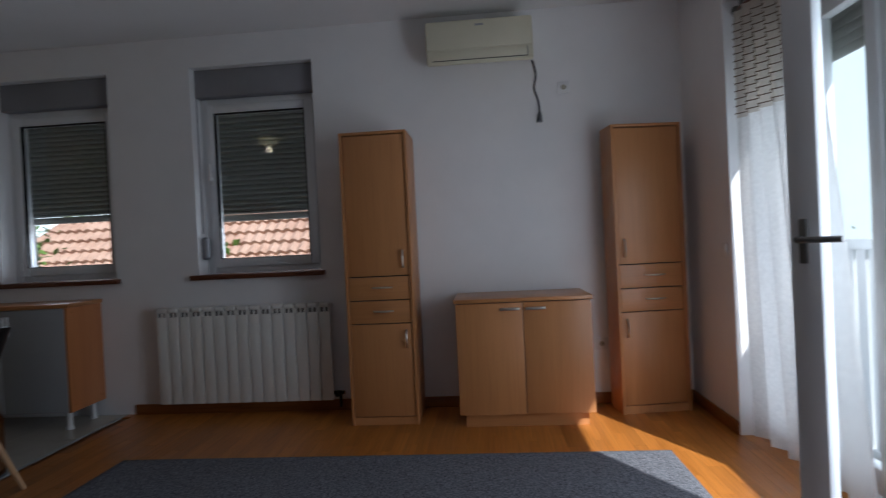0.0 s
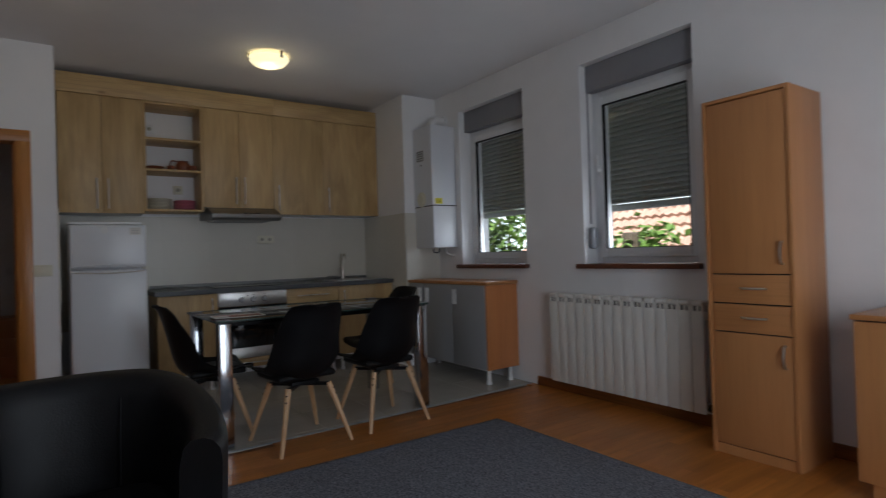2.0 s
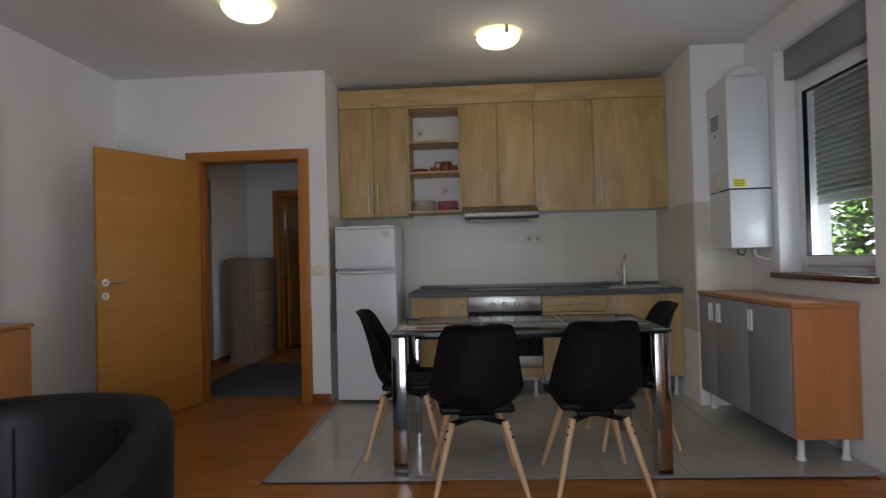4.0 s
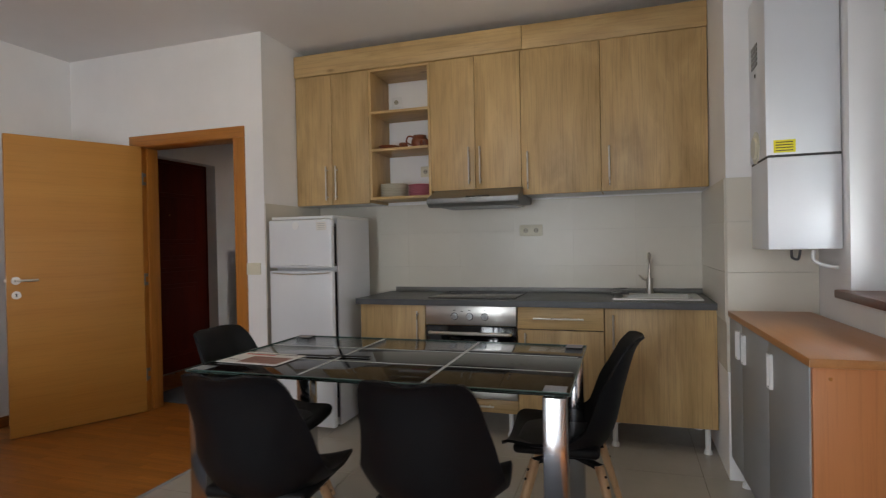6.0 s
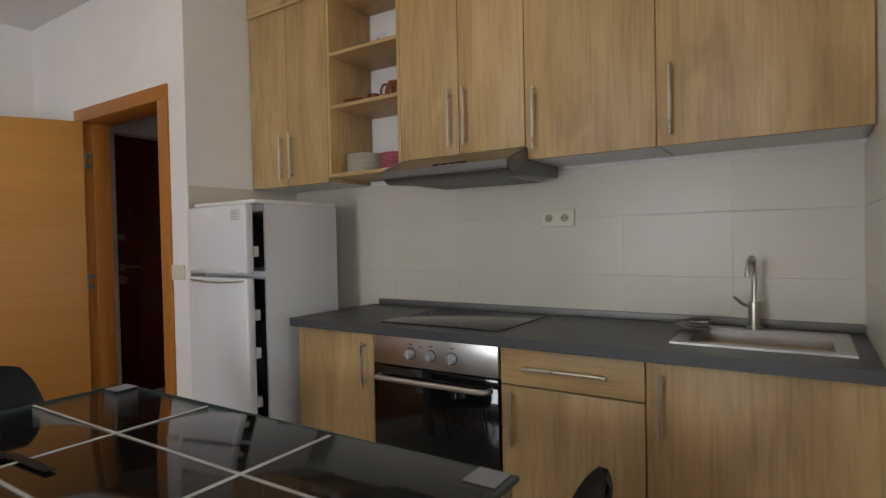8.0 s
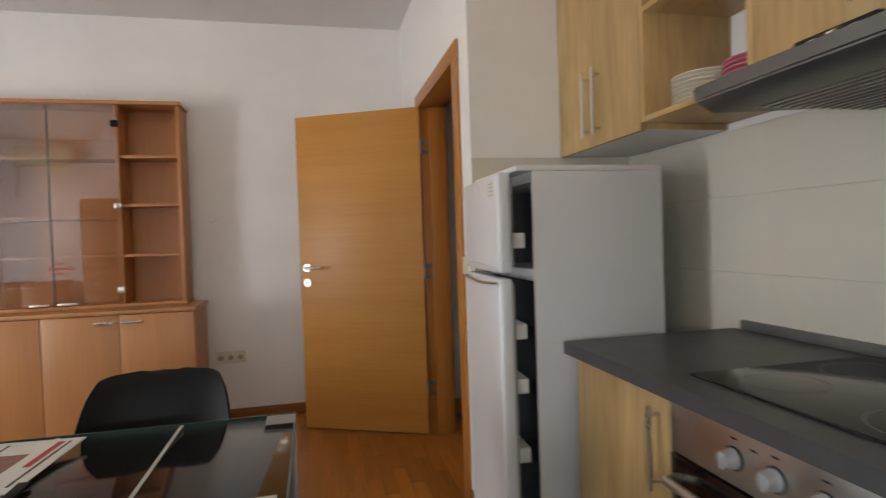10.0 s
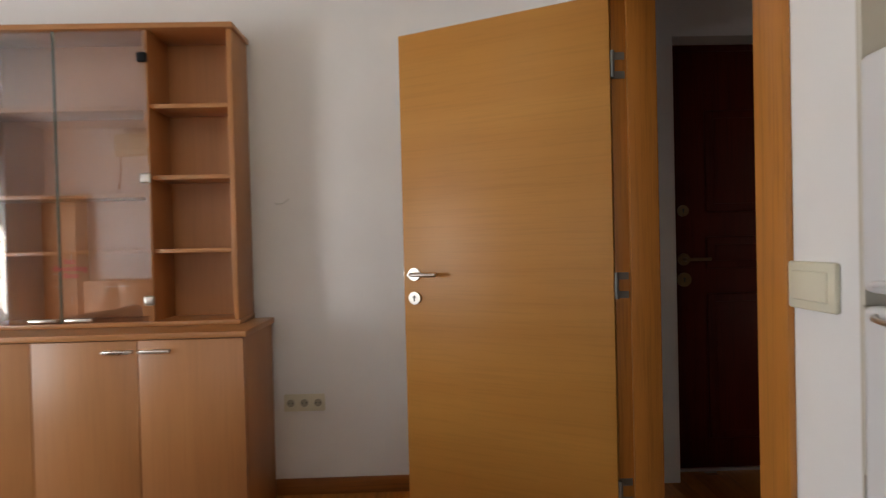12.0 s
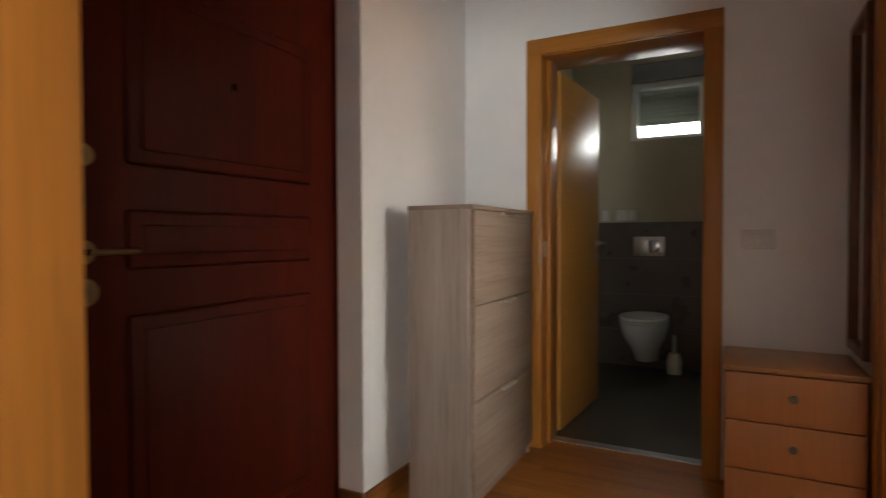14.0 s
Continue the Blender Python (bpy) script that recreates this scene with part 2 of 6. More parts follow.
STEEL = mottled("brushed_steel", (0.50, 0.49, 0.47), (0.60, 0.59, 0.57), 6, 0.32, 1.0, 0.06, 400)
DULLST = mottled("dull_steel", (0.20, 0.20, 0.20), (0.27, 0.27, 0.265), 6, 0.5, 0.6, 0.06, 400)
KNOBW = mottled("pale_knob", (0.45, 0.47, 0.50), (0.55, 0.57, 0.60), 8, 0.35, 0.3, 0.02)
NICKEL = mottled("satin_nickel", (0.58, 0.55, 0.50), (0.66, 0.63, 0.58), 10, 0.3, 1.0, 0.03)
DARKST = mottled("dark_steel", (0.18, 0.178, 0.172), (0.23, 0.228, 0.22), 6, 0.36, 0.8, 0.05)
BLACKP = mottled("black_plastic", (0.004, 0.004, 0.005), (0.007, 0.007, 0.008), 6, 0.5, relief=0.05, spec=0.2)
BLACKL = mottled("black_leather", (0.006, 0.006, 0.0065), (0.010, 0.010, 0.011), 5, 0.46, relief=0.35, fine=180, spec=0.2)
BLACKG = mat("black_glass", (0.006, 0.006, 0.007), 0.05)
HOBG = mottled("hob_glass", (0.02, 0.02, 0.019), (0.027, 0.026, 0.025), 4, 0.12, relief=0.01)
# painted shade of the fridge's inside; also the bath tile joints
DARKIN = mottled("fridge_shade_and_joint", (0.10, 0.11, 0.13), (0.14, 0.15, 0.17), 6, 0.5)
RUGM = mottled("grey_carpet", (0.035, 0.037, 0.046), (0.27, 0.28, 0.315), 110, 0.95, relief=1.0, fine=260, spec=0.1, wear=0.03)
CLAY = mottled("brown_clay", (0.15, 0.042, 0.017), (0.22, 0.065, 0.027), 14, 0.35)
PLATE = mottled("white_china", (0.66, 0.62, 0.52), (0.72, 0.68, 0.58), 6, 0.2, relief=0.02)
PINK = mottled("pink_china", (0.62, 0.22, 0.30), (0.70, 0.28, 0.36), 6, 0.2, relief=0.02)
PAPER = mottled("paper", (0.62, 0.60, 0.57), (0.72, 0.70, 0.67), 5, 0.6)
REDINK = mat("red_ink", (0.45, 0.03, 0.03), 0.6)
GREENINK = mat("green_ink", (0.05, 0.25, 0.12), 0.6)
# black for print and holes, and for shade painted behind cabinet fronts
INKSHADE = mat("dark_ink_and_shade", (0.03, 0.03, 0.03), 0.6)
BROWNINK = mottled("printed_brown", (0.16, 0.06, 0.045), (0.32, 0.16, 0.12), 40, 0.6)
YELLOW = mat("yellow_sticker", (0.75, 0.66, 0.03), 0.5)
TABLEG = mottled("smoked_glass", (0.008, 0.008, 0.008), (0.012, 0.012, 0.012), 4, 0.06, relief=0.0, spec=0.3, wear=0.015)
FROST = mottled("frosted_line", (0.42, 0.43, 0.41), (0.5, 0.51, 0.49), 20, 0.5)
GLASS = clear("window_glass", (0.96, 0.97, 0.97))
SOFTGLASS = clear("leaf_glass", (0.96, 0.97, 0.97), 0.35, 0.985)
TINTED = clear("bronze_glass", (0.90, 0.86, 0.84), 0.0, 0.87)
SHOWERG = clear("shower_glass", (0.82, 0.87, 0.88))
EDGEG = mat("glass_edge", (0.07, 0.12, 0.105), 0.1)
CURTAIN = cloth("white_voile", (0.88, 0.87, 0.86), 0.65, 0.08)
CURTOP = cloth("beige_voile", (0.74, 0.67, 0.59), 0.5, 0.2)
STRIPE = cloth("brown_stripe", (0.20, 0.15, 0.12), 0.3)
SHADE = glow("lamp_glass", (1.0, 0.86, 0.50), LAMP)
ROOFT = mottled("clay_roof_tile", (0.42, 0.26, 0.195), (0.56, 0.39, 0.31), 2.2, 0.8, relief=0.4, fine=60)
LEAF = mottled("leaf", (0.09, 0.17, 0.03), (0.16, 0.27, 0.055), 3, 0.55, relief=0.1)
BARK = mottled("bark", (0.07, 0.05, 0.035), (0.13, 0.10, 0.07), 14, 0.9, relief=0.8, fine=60)
STUCCO = mottled("stucco", (0.62, 0.59, 0.53), (0.70, 0.67, 0.60), 1.5, 0.9, relief=0.3, fine=90)
GRASS = mottled("grass_ground", (0.05, 0.09, 0.02), (0.09, 0.13, 0.035), 1.2, 0.95, relief=0.6, fine=30)
CONCRETE = mottled("balcony_concrete", (0.32, 0.30, 0.28), (0.42, 0.40, 0.37), 3, 0.8, relief=0.3, fine=80)
CABLE = mat("grey_cable", (0.10, 0.10, 0.11), 0.5)
WELL = mottled("socket_shade", (0.33, 0.31, 0.25), (0.38, 0.36, 0.29), 8, 0.5, relief=0.02)
BRASS = mottled("dull_brass", (0.16, 0.10, 0.05), (0.24, 0.15, 0.08), 12, 0.4, 0.9, 0.04)
# sky brightness and haze painted as a glow
HAZEGLOW = glow("painted_haze_glow", (0.80, 0.88, 0.95), 0.45)
MIRROR = mat("mirror", (0.85, 0.86, 0.86), 0.02, 1.0)
LEAFB = mottled("bath_white", (0.70, 0.69, 0.65), (0.75, 0.74, 0.70), 5, 0.2)

# ---- mesh helpers ----


def box(bm, x0, y0, z0, x1, y1, z1, bevel=0.0, m=None, seg=2):
    r = bmesh.ops.create_cube(bm, size=1.0)
    vs = r["verts"]
    for v in vs:
        v.co = Vector((x0 + (v.co.x + 0.5) * (x1 - x0), y0 + (v.co.y + 0.5) * (y1 - y0), z0 + (v.co.z + 0.5) * (z1 - z0)))
    if bevel:
        es = list({e for v in vs for e in v.link_edges})
        out = bmesh.ops.bevel(bm, geom=es, offset=bevel, segments=seg, profile=0.5, affect="EDGES")
        vs = list({v for f in out["faces"] for v in f.verts} | {v for v in vs if v.is_valid})
    if m is not None:
        bmesh.ops.transform(bm, matrix=m, verts=vs)
    return vs


def rod(bm, p, q, r0, r1=None, n=12):
    """A round bar from p to q."""
    p, q = Vector(p), Vector(q)
    d = q - p
    made = bmesh.ops.create_cone(bm, cap_ends=True, segments=n, radius1=r0, radius2=r0 if r1 is None else r1, depth=d.length)
    turn = d.to_track_quat("Z", "Y").to_matrix().to_4x4()
    bmesh.ops.transform(bm, matrix=Matrix.Translation((p + q) / 2) @ turn, verts=made["verts"])
    return made["verts"]


def lathe(bm, profile, n=24, m=None):
    """Turned body from (radius, height) pairs."""
    rings = []
    for r, z in profile:
        rings.append([bm.verts.new((r * math.cos(2 * math.pi * i / n), r * math.sin(2 * math.pi * i / n), z)) for i in range(n)] if r > 1e-5 else [bm.verts.new((0, 0, z))])
    for a, b in zip(rings, rings[1:]):
        for i in range(n):
            j = (i + 1) % n
            if len(a) == 1 and len(b) > 1:
                bm.faces.new((a[0], b[j], b[i]))
            elif len(b) == 1 and len(a) > 1:
                bm.faces.new((a[i], a[j], b[0]))
            elif len(a) > 1:
                bm.faces.new((a[i], a[j], b[j], b[i]))
    vs = [v for ring in rings for v in ring]
    if m is not None:
        bmesh.ops.transform(bm, matrix=m, verts=vs)
    return vs


def tube(bm, points, r, n=8):
    """A bent round bar through points."""
    pts = [Vector(p) for p in points]
    rings = []
    for i, p in enumerate(pts):
        d = (pts[min(i + 1, len(pts) - 1)] - pts[max(i - 1, 0)]).normalized()
        side = d.cross(Vector((0, 0, 1)) if abs(d.z) < 0.9 else Vector((1, 0, 0))).normalized()
        up = side.cross(d)
        rings.append([bm.verts.new(p + r * (math.cos(2 * math.pi * k / n) * side + math.sin(2 * math.pi * k / n) * up)) for k in range(n)])
    for a, b in zip(rings, rings[1:]):
        for k in range(n):
            bm.faces.new((a[k], a[(k + 1) % n], b[(k + 1) % n], b[k]))
    bm.faces.new(rings[0][::-1])
    bm.faces.new(rings[-1])


def arc(points, steps=8):
    """A smooth line through points."""
    pts = [Vector(p) for p in points]
    out = []
    for i in range(len(pts) - 1):
        a, b, c, d = pts[max(i - 1, 0)], pts[i], pts[i + 1], pts[min(i + 2, len(pts) - 1)]
        for k in range(steps):
            t = k / steps
            out.append(0.5 * (2 * b + (c - a) * t + (2 * a - 5 * b + 4 * c - d) * t * t + (3 * b - a - 3 * c + d) * t ** 3))
    return out + [pts[-1]]


def part(name, bm, material, parent=None, label="", smooth=False):
    """Links a bmesh as one mesh object, under a thing or a part."""
    bmesh.ops.recalc_face_normals(bm, faces=bm.faces)
    me = bpy.data.meshes.new(name)
    bm.to_mesh(me)
    bm.free()
    me.materials.append(material)
    if smooth:
        me.shade_smooth()
        me.set_sharp_from_angle(angle=radians(38))
    ob = new(name, me)
    if parent is not None:
        ob.parent = parent
    return tagged(ob, label)


def boxpart(name, material, parent, *dims, bevel=0.0, label="", m=None):
    bm = bmesh.new()
    box(bm, *dims, bevel=bevel, m=m)
    return part(name, bm, material, parent, label, smooth=bevel > 0)


def thing(name, label, category, x=0.0, y=0.0, z=0.0, rz=0.0, group=""):
    e = new(name)
    e.empty_display_size = 0.1
    e.matrix_world = pose(x, y, z, 0, 0, rz)
    return tagged(e, label, category, group)


def structure(name, bm, material, label="", smooth=False):
    return tagged(part(name, bm, material, None, label, smooth), kind="structure")


def boxes(name, material, *rows, label=""):
    bm = bmesh.new()
    for r in rows:
        box(bm, *r)
    return structure(name, bm, material, label)


def text(name, body, size, material, parent, m, label=""):
    """Flat lettering as a mesh."""
    cu = bpy.data.curves.new(name, "FONT")
    cu.body, cu.size, cu.align_x, cu.align_y, cu.extrude = body, size, "CENTER", "CENTER", 0.0004
    tmp = bpy.data.objects.new(name, cu)
    me = bpy.data.meshes.new_from_object(tmp)
    bpy.data.objects.remove(tmp)
    me.materials.clear()
    me.materials.append(material)
    ob = new(name, me)
    ob.parent = parent
    ob.matrix_basis = m
    return tagged(ob, label)

# ---- large structure ----
XW, XE, YS, YN, ZC = -3.285, 2.25, -0.86, 4.19, 2.72
NX, NY0, NY1 = -4.02, 0.93, 3.79          # kitchen recess: back wall, south and north ends
PX = -3.130                                 # east face of the pillar beside the recess

# north wall with two window openings
W1, W2, ZS, ZT = (-2.725, -1.82), (-1.19, -0.285), 1.0, 2.50
boxes("wall_north", PLASTER,
      (PX, YN, 0, W1[0], YN + 0.34, ZC), (W1[0], YN, 0, W1[1], YN + 0.34, ZS - 0.03), (W1[0], YN, ZT, W1[1], YN + 0.34, ZC),
      (W1[1], YN, 0, W2[0], YN + 0.34, ZC), (W2[0], YN, 0, W2[1], YN + 0.34, ZS - 0.03), (W2[0], YN, ZT, W2[1], YN + 0.34, ZC),
      (W2[1], YN, 0, XE + 0.3, YN + 0.34, ZC), label="white plastered wall with two recessed windows")
# east wall with the balcony opening
EY0, EY1, EZ = 1.49, 3.51, 2.40
boxes("wall_east", PLASTER, (XE, EY1, 0, XE + 0.28, YN, ZC), (XE, YS - 0.3, 0, XE + 0.28, EY0, ZC), (XE, EY0, EZ, XE + 0.28, EY1, ZC),
      label="white plastered wall with a balcony opening")
boxes("wall_south", PLASTER, (XW, YS - 0.25, 0, XE, YS, ZC), label="plain white plastered wall")
# west wall with the hall doorway
DY0, DY1, DZ = -0.165, 0.69, 2.0
WT = 0.15                                  # thickness of the doorway wall
boxes("wall_west", PLASTER, (XW - WT, YS - 0.25, 0, XW, DY0 - 0.03, ZC), (XW - WT, DY1 + 0.03, 0, XW, NY0, ZC), (XW - WT, DY0 - 0.03, DZ + 0.03, XW, DY1 + 0.03, ZC),
      label="white plastered wall with a doorway")
boxes("wall_kitchen", PLASTER, (NX - 0.2, NY0 - 0.2, 0, NX, NY1 + 0.2, ZC), (NX, NY0 - 0.15, 0, XW - WT, NY0, ZC), label="white plastered kitchen recess")
boxes("wall_pillar", PLASTER, (NX, NY1, 0, PX, YN + 0.34, ZC), label="white plastered pillar beside the kitchen")
boxes("ceiling", CEILING, (-8.6, -1.6, ZC, XE + 0.28, YN + 0.34, ZC + 0.15), label="white painted ceiling")
boxes("subfloor", CONCRETE, (-8.6, -1.6, -0.2, XE + 0.28, YN + 0.34, -0.022))

# hall
HX0, HX1, HY0, HY1 = -5.835, XW - WT, -0.836, 0.885
SX0, SX1 = -5.38, -4.58                     # doorway left open for the added side room's light
boxes("wall_hall_south", PLASTER, (HX0, HY0 - 0.3, 0, -4.875, HY0, ZC), (-3.80, HY0 - 0.3, 0, HX1, HY0, ZC), (-4.875, HY0 - 0.3, 2.1, -3.80, HY0, ZC),
      label="white plastered hall wall round the entrance door")
boxes("wall_hall_landing", PLASTER, (-4.95, HY0 - 0.45, 0, -3.7, HY0 - 0.3, ZC))
boxes("wall_hall_north", PLASTER, (HX0, HY1, 0, SX0, HY1 + 0.15, ZC), (SX1, HY1, 0, -4.26, HY1 + 0.15, ZC), (SX0, HY1, 2.03, SX1, HY1 + 0.15, ZC), (-4.22, 0.70, 0, HX1, 0.777, ZC), (-4.26, 0.70, 0, -4.223, HY1 + 0.15, ZC))
# unseen side room behind the doorway, added with its window to light the hall
boxes("wall_unseen_room", PLASTER, (-6.1, HY1 + 0.15, 0, -6.0, 3.7, ZC), (-6.0, 3.55, 0, -5.6, 3.7, ZC), (-4.6, 3.55, 0, -4.223, 3.7, ZC), (-5.6, 3.55, 0, -4.6, 3.7, 0.95), (-5.6, 3.55, 2.15, -4.6, 3.7, ZC),
      label="plain white plastered wall of an added unseen side room")
boxes("floor_side_room", PARQUET, (-6.0, HY1 + 0.12, -0.021, -4.223, 3.55, -0.002), label="oak floor of an added unseen side room")
BO = 0.47                                  # bathroom, shifted along the hall's end wall
BY0, BY1 = -0.41, 0.33
boxes("wall_hall_west", PLASTER, (HX0 - 0.28, HY0 - 0.3, 0, HX0, BY0 - 0.03, ZC), (HX0 - 0.28, BY1 + 0.03, 0, HX0, 1.03, ZC), (HX0 - 0.28, BY0 - 0.03, 2.03, HX0, BY1 + 0.03, ZC),
      label="white plastered hall wall with the bathroom doorway")
# bathroom
BX = -7.95
boxes("wall_bath", TILEBE, (BX - 0.35, BO - 1.5, 1.2, BX - 0.15, BO + 1.1, 1.9), (BX - 0.35, BO - 1.5, 2.55, BX - 0.15, BO + 1.1, ZC), (BX - 0.35, BO - 1.5, 1.9, BX - 0.15, BO - 0.80, 2.55),
      (BX - 0.35, BO - 0.22, 1.9, BX - 0.15, BO + 1.1, 2.55), (BX - 0.15, BO - 1.5, 0, HX0 - 0.28, BO - 1.3, ZC), (BX - 0.15, BO + 0.95, 0, HX0 - 0.28, BO + 1.1, ZC),
      label="beige tiled bathroom wall with a small high window")
boxes("wall_bath_low", TILEBR, (BX - 0.35, BO - 1.3, 0, BX, BO + 0.95, 1.2), label="dark brown tiled cistern wall with a ledge")
boxes("trim_bath_ledge", TILEBE, (BX - 0.15, BO - 1.3, 1.2, BX + 0.015, BO + 0.95, 1.215))
boxes("floor_bath", TILEB, (BX, BO - 1.3, -0.022, HX0 - 0.16, BO + 0.95, 0.0), label="olive brown tiled bathroom floor")
bm = bmesh.new()
for z in (0.3, 0.6, 0.9):
    box(bm, BX, BO - 1.3, z - 0.0015, BX + 0.0015, BO + 0.95, z + 0.0015)
structure("trim_bath_joint", bm, DARKIN)
boxes("trim_threshold_bath", STEEL, (HX0 - 0.19, BY0, -0.01, HX0 - 0.13, BY1, 0.006), label="steel threshold strip")

# baseboards
bm = bmesh.new()
for r in ((-1.72, YN - 0.016, 0, XE, YN, 0.075), (-3.1, YS, 0, XE, YS + 0.016, 0.075)):
    box(bm, *r, bevel=0.004)
structure("baseboard", bm, BASEWOOD, "brown oak baseboard", True)
bm = bmesh.new()
for r in ((XE - 0.016, EY1, 0, XE, YN - 0.016, 0.075), (XE - 0.016, YS, 0, XE, EY0, 0.075), (XW, DY1 + 0.085, 0, XW + 0.016, NY0, 0.075), (XW, YS + 0.016, 0, XW + 0.016, DY0 - 0.09, 0.075)):
    box(bm, *r, bevel=0.004)
structure("baseboard_side", bm, BASEWOODY, "brown oak baseboard", True)
bm = bmesh.new()
for r in ((HX0, HY0, 0, -4.875, HY0 + 0.014, 0.075), (-4.875, HY0 - 0.115, 0, -4.861, HY0, 0.075), (SX1 + 0.08, HY1 - 0.014, 0, -4.262, HY1, 0.075)):
    box(bm, *r, bevel=0.004)
structure("baseboard_hall", bm, BASEWOOD, "brown oak baseboard", True)


# doors
def casing(name, x, out, y0, y1, z, w=0.08, w2=0.08, label="orange-brown veneered door casing"):
    """Casing round an opening in a wall that faces out (+1 or -1 along x)."""
    d = thing(name, label, "door frame")
    d["kind"] = "structure"
    lo, hi = (x, x + 0.014 * out) if out > 0 else (x + 0.014 * out, x)
    boxpart("casing_post", CASING, d, lo, y0 - w, 0, hi, y0, z, bevel=0.003)
    boxpart("casing_post", CASING, d, lo, y1, 0, hi, y1 + w2, z, bevel=0.003)
    boxpart("casing_head", CASINGY, d, lo, y0 - w, z, hi, y1 + w2, z + w, bevel=0.003)
    return d


c = casing("door_frame_living", XW, 1, DY0 - 0.012, DY1, DZ, 0.08, 0.092)
boxpart("jamb", CASING, c, XW - WT, DY0 - 0.03, 0, XW, DY0, DZ, bevel=0.002)
boxpart("jamb", CASING, c, XW - WT, DY1, 0, XW, DY1 + 0.03, DZ, bevel=0.002)
boxpart("jamb_head", CASINGY, c, XW - WT, DY0, DZ - 0.002, XW, DY1, DZ + 0.028, bevel=0.002)
boxpart("door_stop", CASING, c, XW - WT, DY0, 0, XW - 0.05, DY0 + 0.018, DZ - 0.002, bevel=0.003)
boxpart("door_stop", CASING, c, XW - WT, DY1 - 0.018, 0, XW - 0.05, DY1, DZ - 0.002, bevel=0.003)
boxpart("strike_plate", NICKEL, c, XW - 0.04, DY1 - 0.002, 0.93, XW - 0.018, DY1 + 0.001, 1.09)
for z in (0.28, 1.0, 1.76):
    bm = bmesh.new()
    rod(bm, (XW + 0.004, DY0 + 0.02, z - 0.045), (XW + 0.004, DY0 + 0.02, z + 0.045), 0.008)
    box(bm, XW - 0.045, DY0, z - 0.045, XW + 0.0, DY0 + 0.003, z - 0.02)
    box(bm, XW - 0.045, DY0, z + 0.02, XW + 0.0, DY0 + 0.003, z + 0.045)
    part("hinge", bm, DULLST, c, "dull grey steel door hinge", True)
casing("door_frame_living_hall", XW - WT, -1, DY0 - 0.012, DY1 + 0.012, DZ)


def lever(parent, x, y, z, out, way, material=NICKEL, rose=0.026):
    """Lever handle on a leaf that lies along x; out: side in y; way: direction of the lever in x."""
    bm = bmesh.new()
    rod(bm, (x, y, z), (x, y + 0.009 * out, z), rose, n=20)
    rod(bm, (x, y, z), (x, y + 0.05 * out, z), 0.009)
    tube(bm, arc([(x, y + 0.042 * out, z), (x + 0.02 * way, y + 0.05 * out, z), (x + 0.06 * way, y + 0.05 * out, z), (x + 0.115 * way, y + 0.047 * out, z)]), 0.0085, 10)
    h = part("door_handle", bm, material, parent, "satin steel lever handle on a round rose", True)
    return h


def rosette(parent, x, y, z, out, material=NICKEL, r=0.026, hole=True):
    bm = bmesh.new()
    rod(bm, (x, y, z), (x, y + 0.009 * out, z), r, n=20)
    e = part("key_rosette", bm, material, parent, "round steel key rosette", True)
    if hole:
        bm = bmesh.new()
        rod(bm, (x, y + 0.009 * out, z + 0.005), (x, y + 0.0098 * out, z + 0.005), 0.006)
        box(bm, x - 0.003, min(y + 0.009 * out, y + 0.0098 * out), z - 0.012, x + 0.003, max(y + 0.009 * out, y + 0.0098 * out), z + 0.004)
        part("keyhole", bm, INKSHADE, e)
    return e


# living room door, swung open towards the south wall
leaf = thing("door_living", "open flush door in orange-brown horizontal-grain veneer", "door", XW + 0.015, DY0 + 0.028, 0.008, -26.6)
leaf["kind"] = "structure"
boxpart("door_leaf", DOORW, leaf, 0.0, -0.04, 0, 0.822, 0.0, 1.99, bevel=0.003)
lever(leaf, 0.772, 0.0, 1.03, 1, -1)
rosette(leaf, 0.772, 0.0, 0.935, 1)
lever(leaf, 0.772, -0.04, 1.03, -1, -1)
boxpart("latch_plate", NICKEL, leaf, 0.8215, -0.031, 0.90, 0.8235, -0.009, 1.09)
boxpart("latch", NICKEL, leaf, 0.8235, -0.026, 1.015, 0.833, -0.014, 1.045, bevel=0.002)

# bathroom door, swung into the bathroom
c = casing("door_frame_bath", HX0, 1, BY0, BY1, 2.0)
boxpart("jamb", CASING, c, HX0 - 0.28, BY0 - 0.03, 0, HX0, BY0, 2.0, bevel=0.002)
boxpart("jamb", CASING, c, HX0 - 0.28, BY1, 0, HX0, BY1 + 0.03, 2.0, bevel=0.002)
boxpart("jamb_head", CASINGY, c, HX0 - 0.28, BY0, 1.995, HX0, BY1, 2.03, bevel=0.002)
boxpart("door_stop", CASING, c, HX0 - 0.2, BY0, 0, HX0 - 0.08, BY0 + 0.018, 1.995, bevel=0.003)
boxpart("strike_plate", NICKEL, c, HX0 - 0.07, BY0 - 0.001, 0.98, HX0 - 0.03, BY0 + 0.002, 1.06)
bath = thing("door_bath", "open flush bathroom door in orange-brown veneer", "door", HX0 - 0.27, BY0 + 0.02, 0.008, 176)
bath["kind"] = "structure"
boxpart("door_leaf", DOORW, bath, 0.0, 0.0, 0, 0.74, 0.04, 1.98, bevel=0.003)
lever(bath, 0.69, 0.0, 1.03, -1, -1)
rosette(bath, 0.69, 0.0, 0.94, -1)

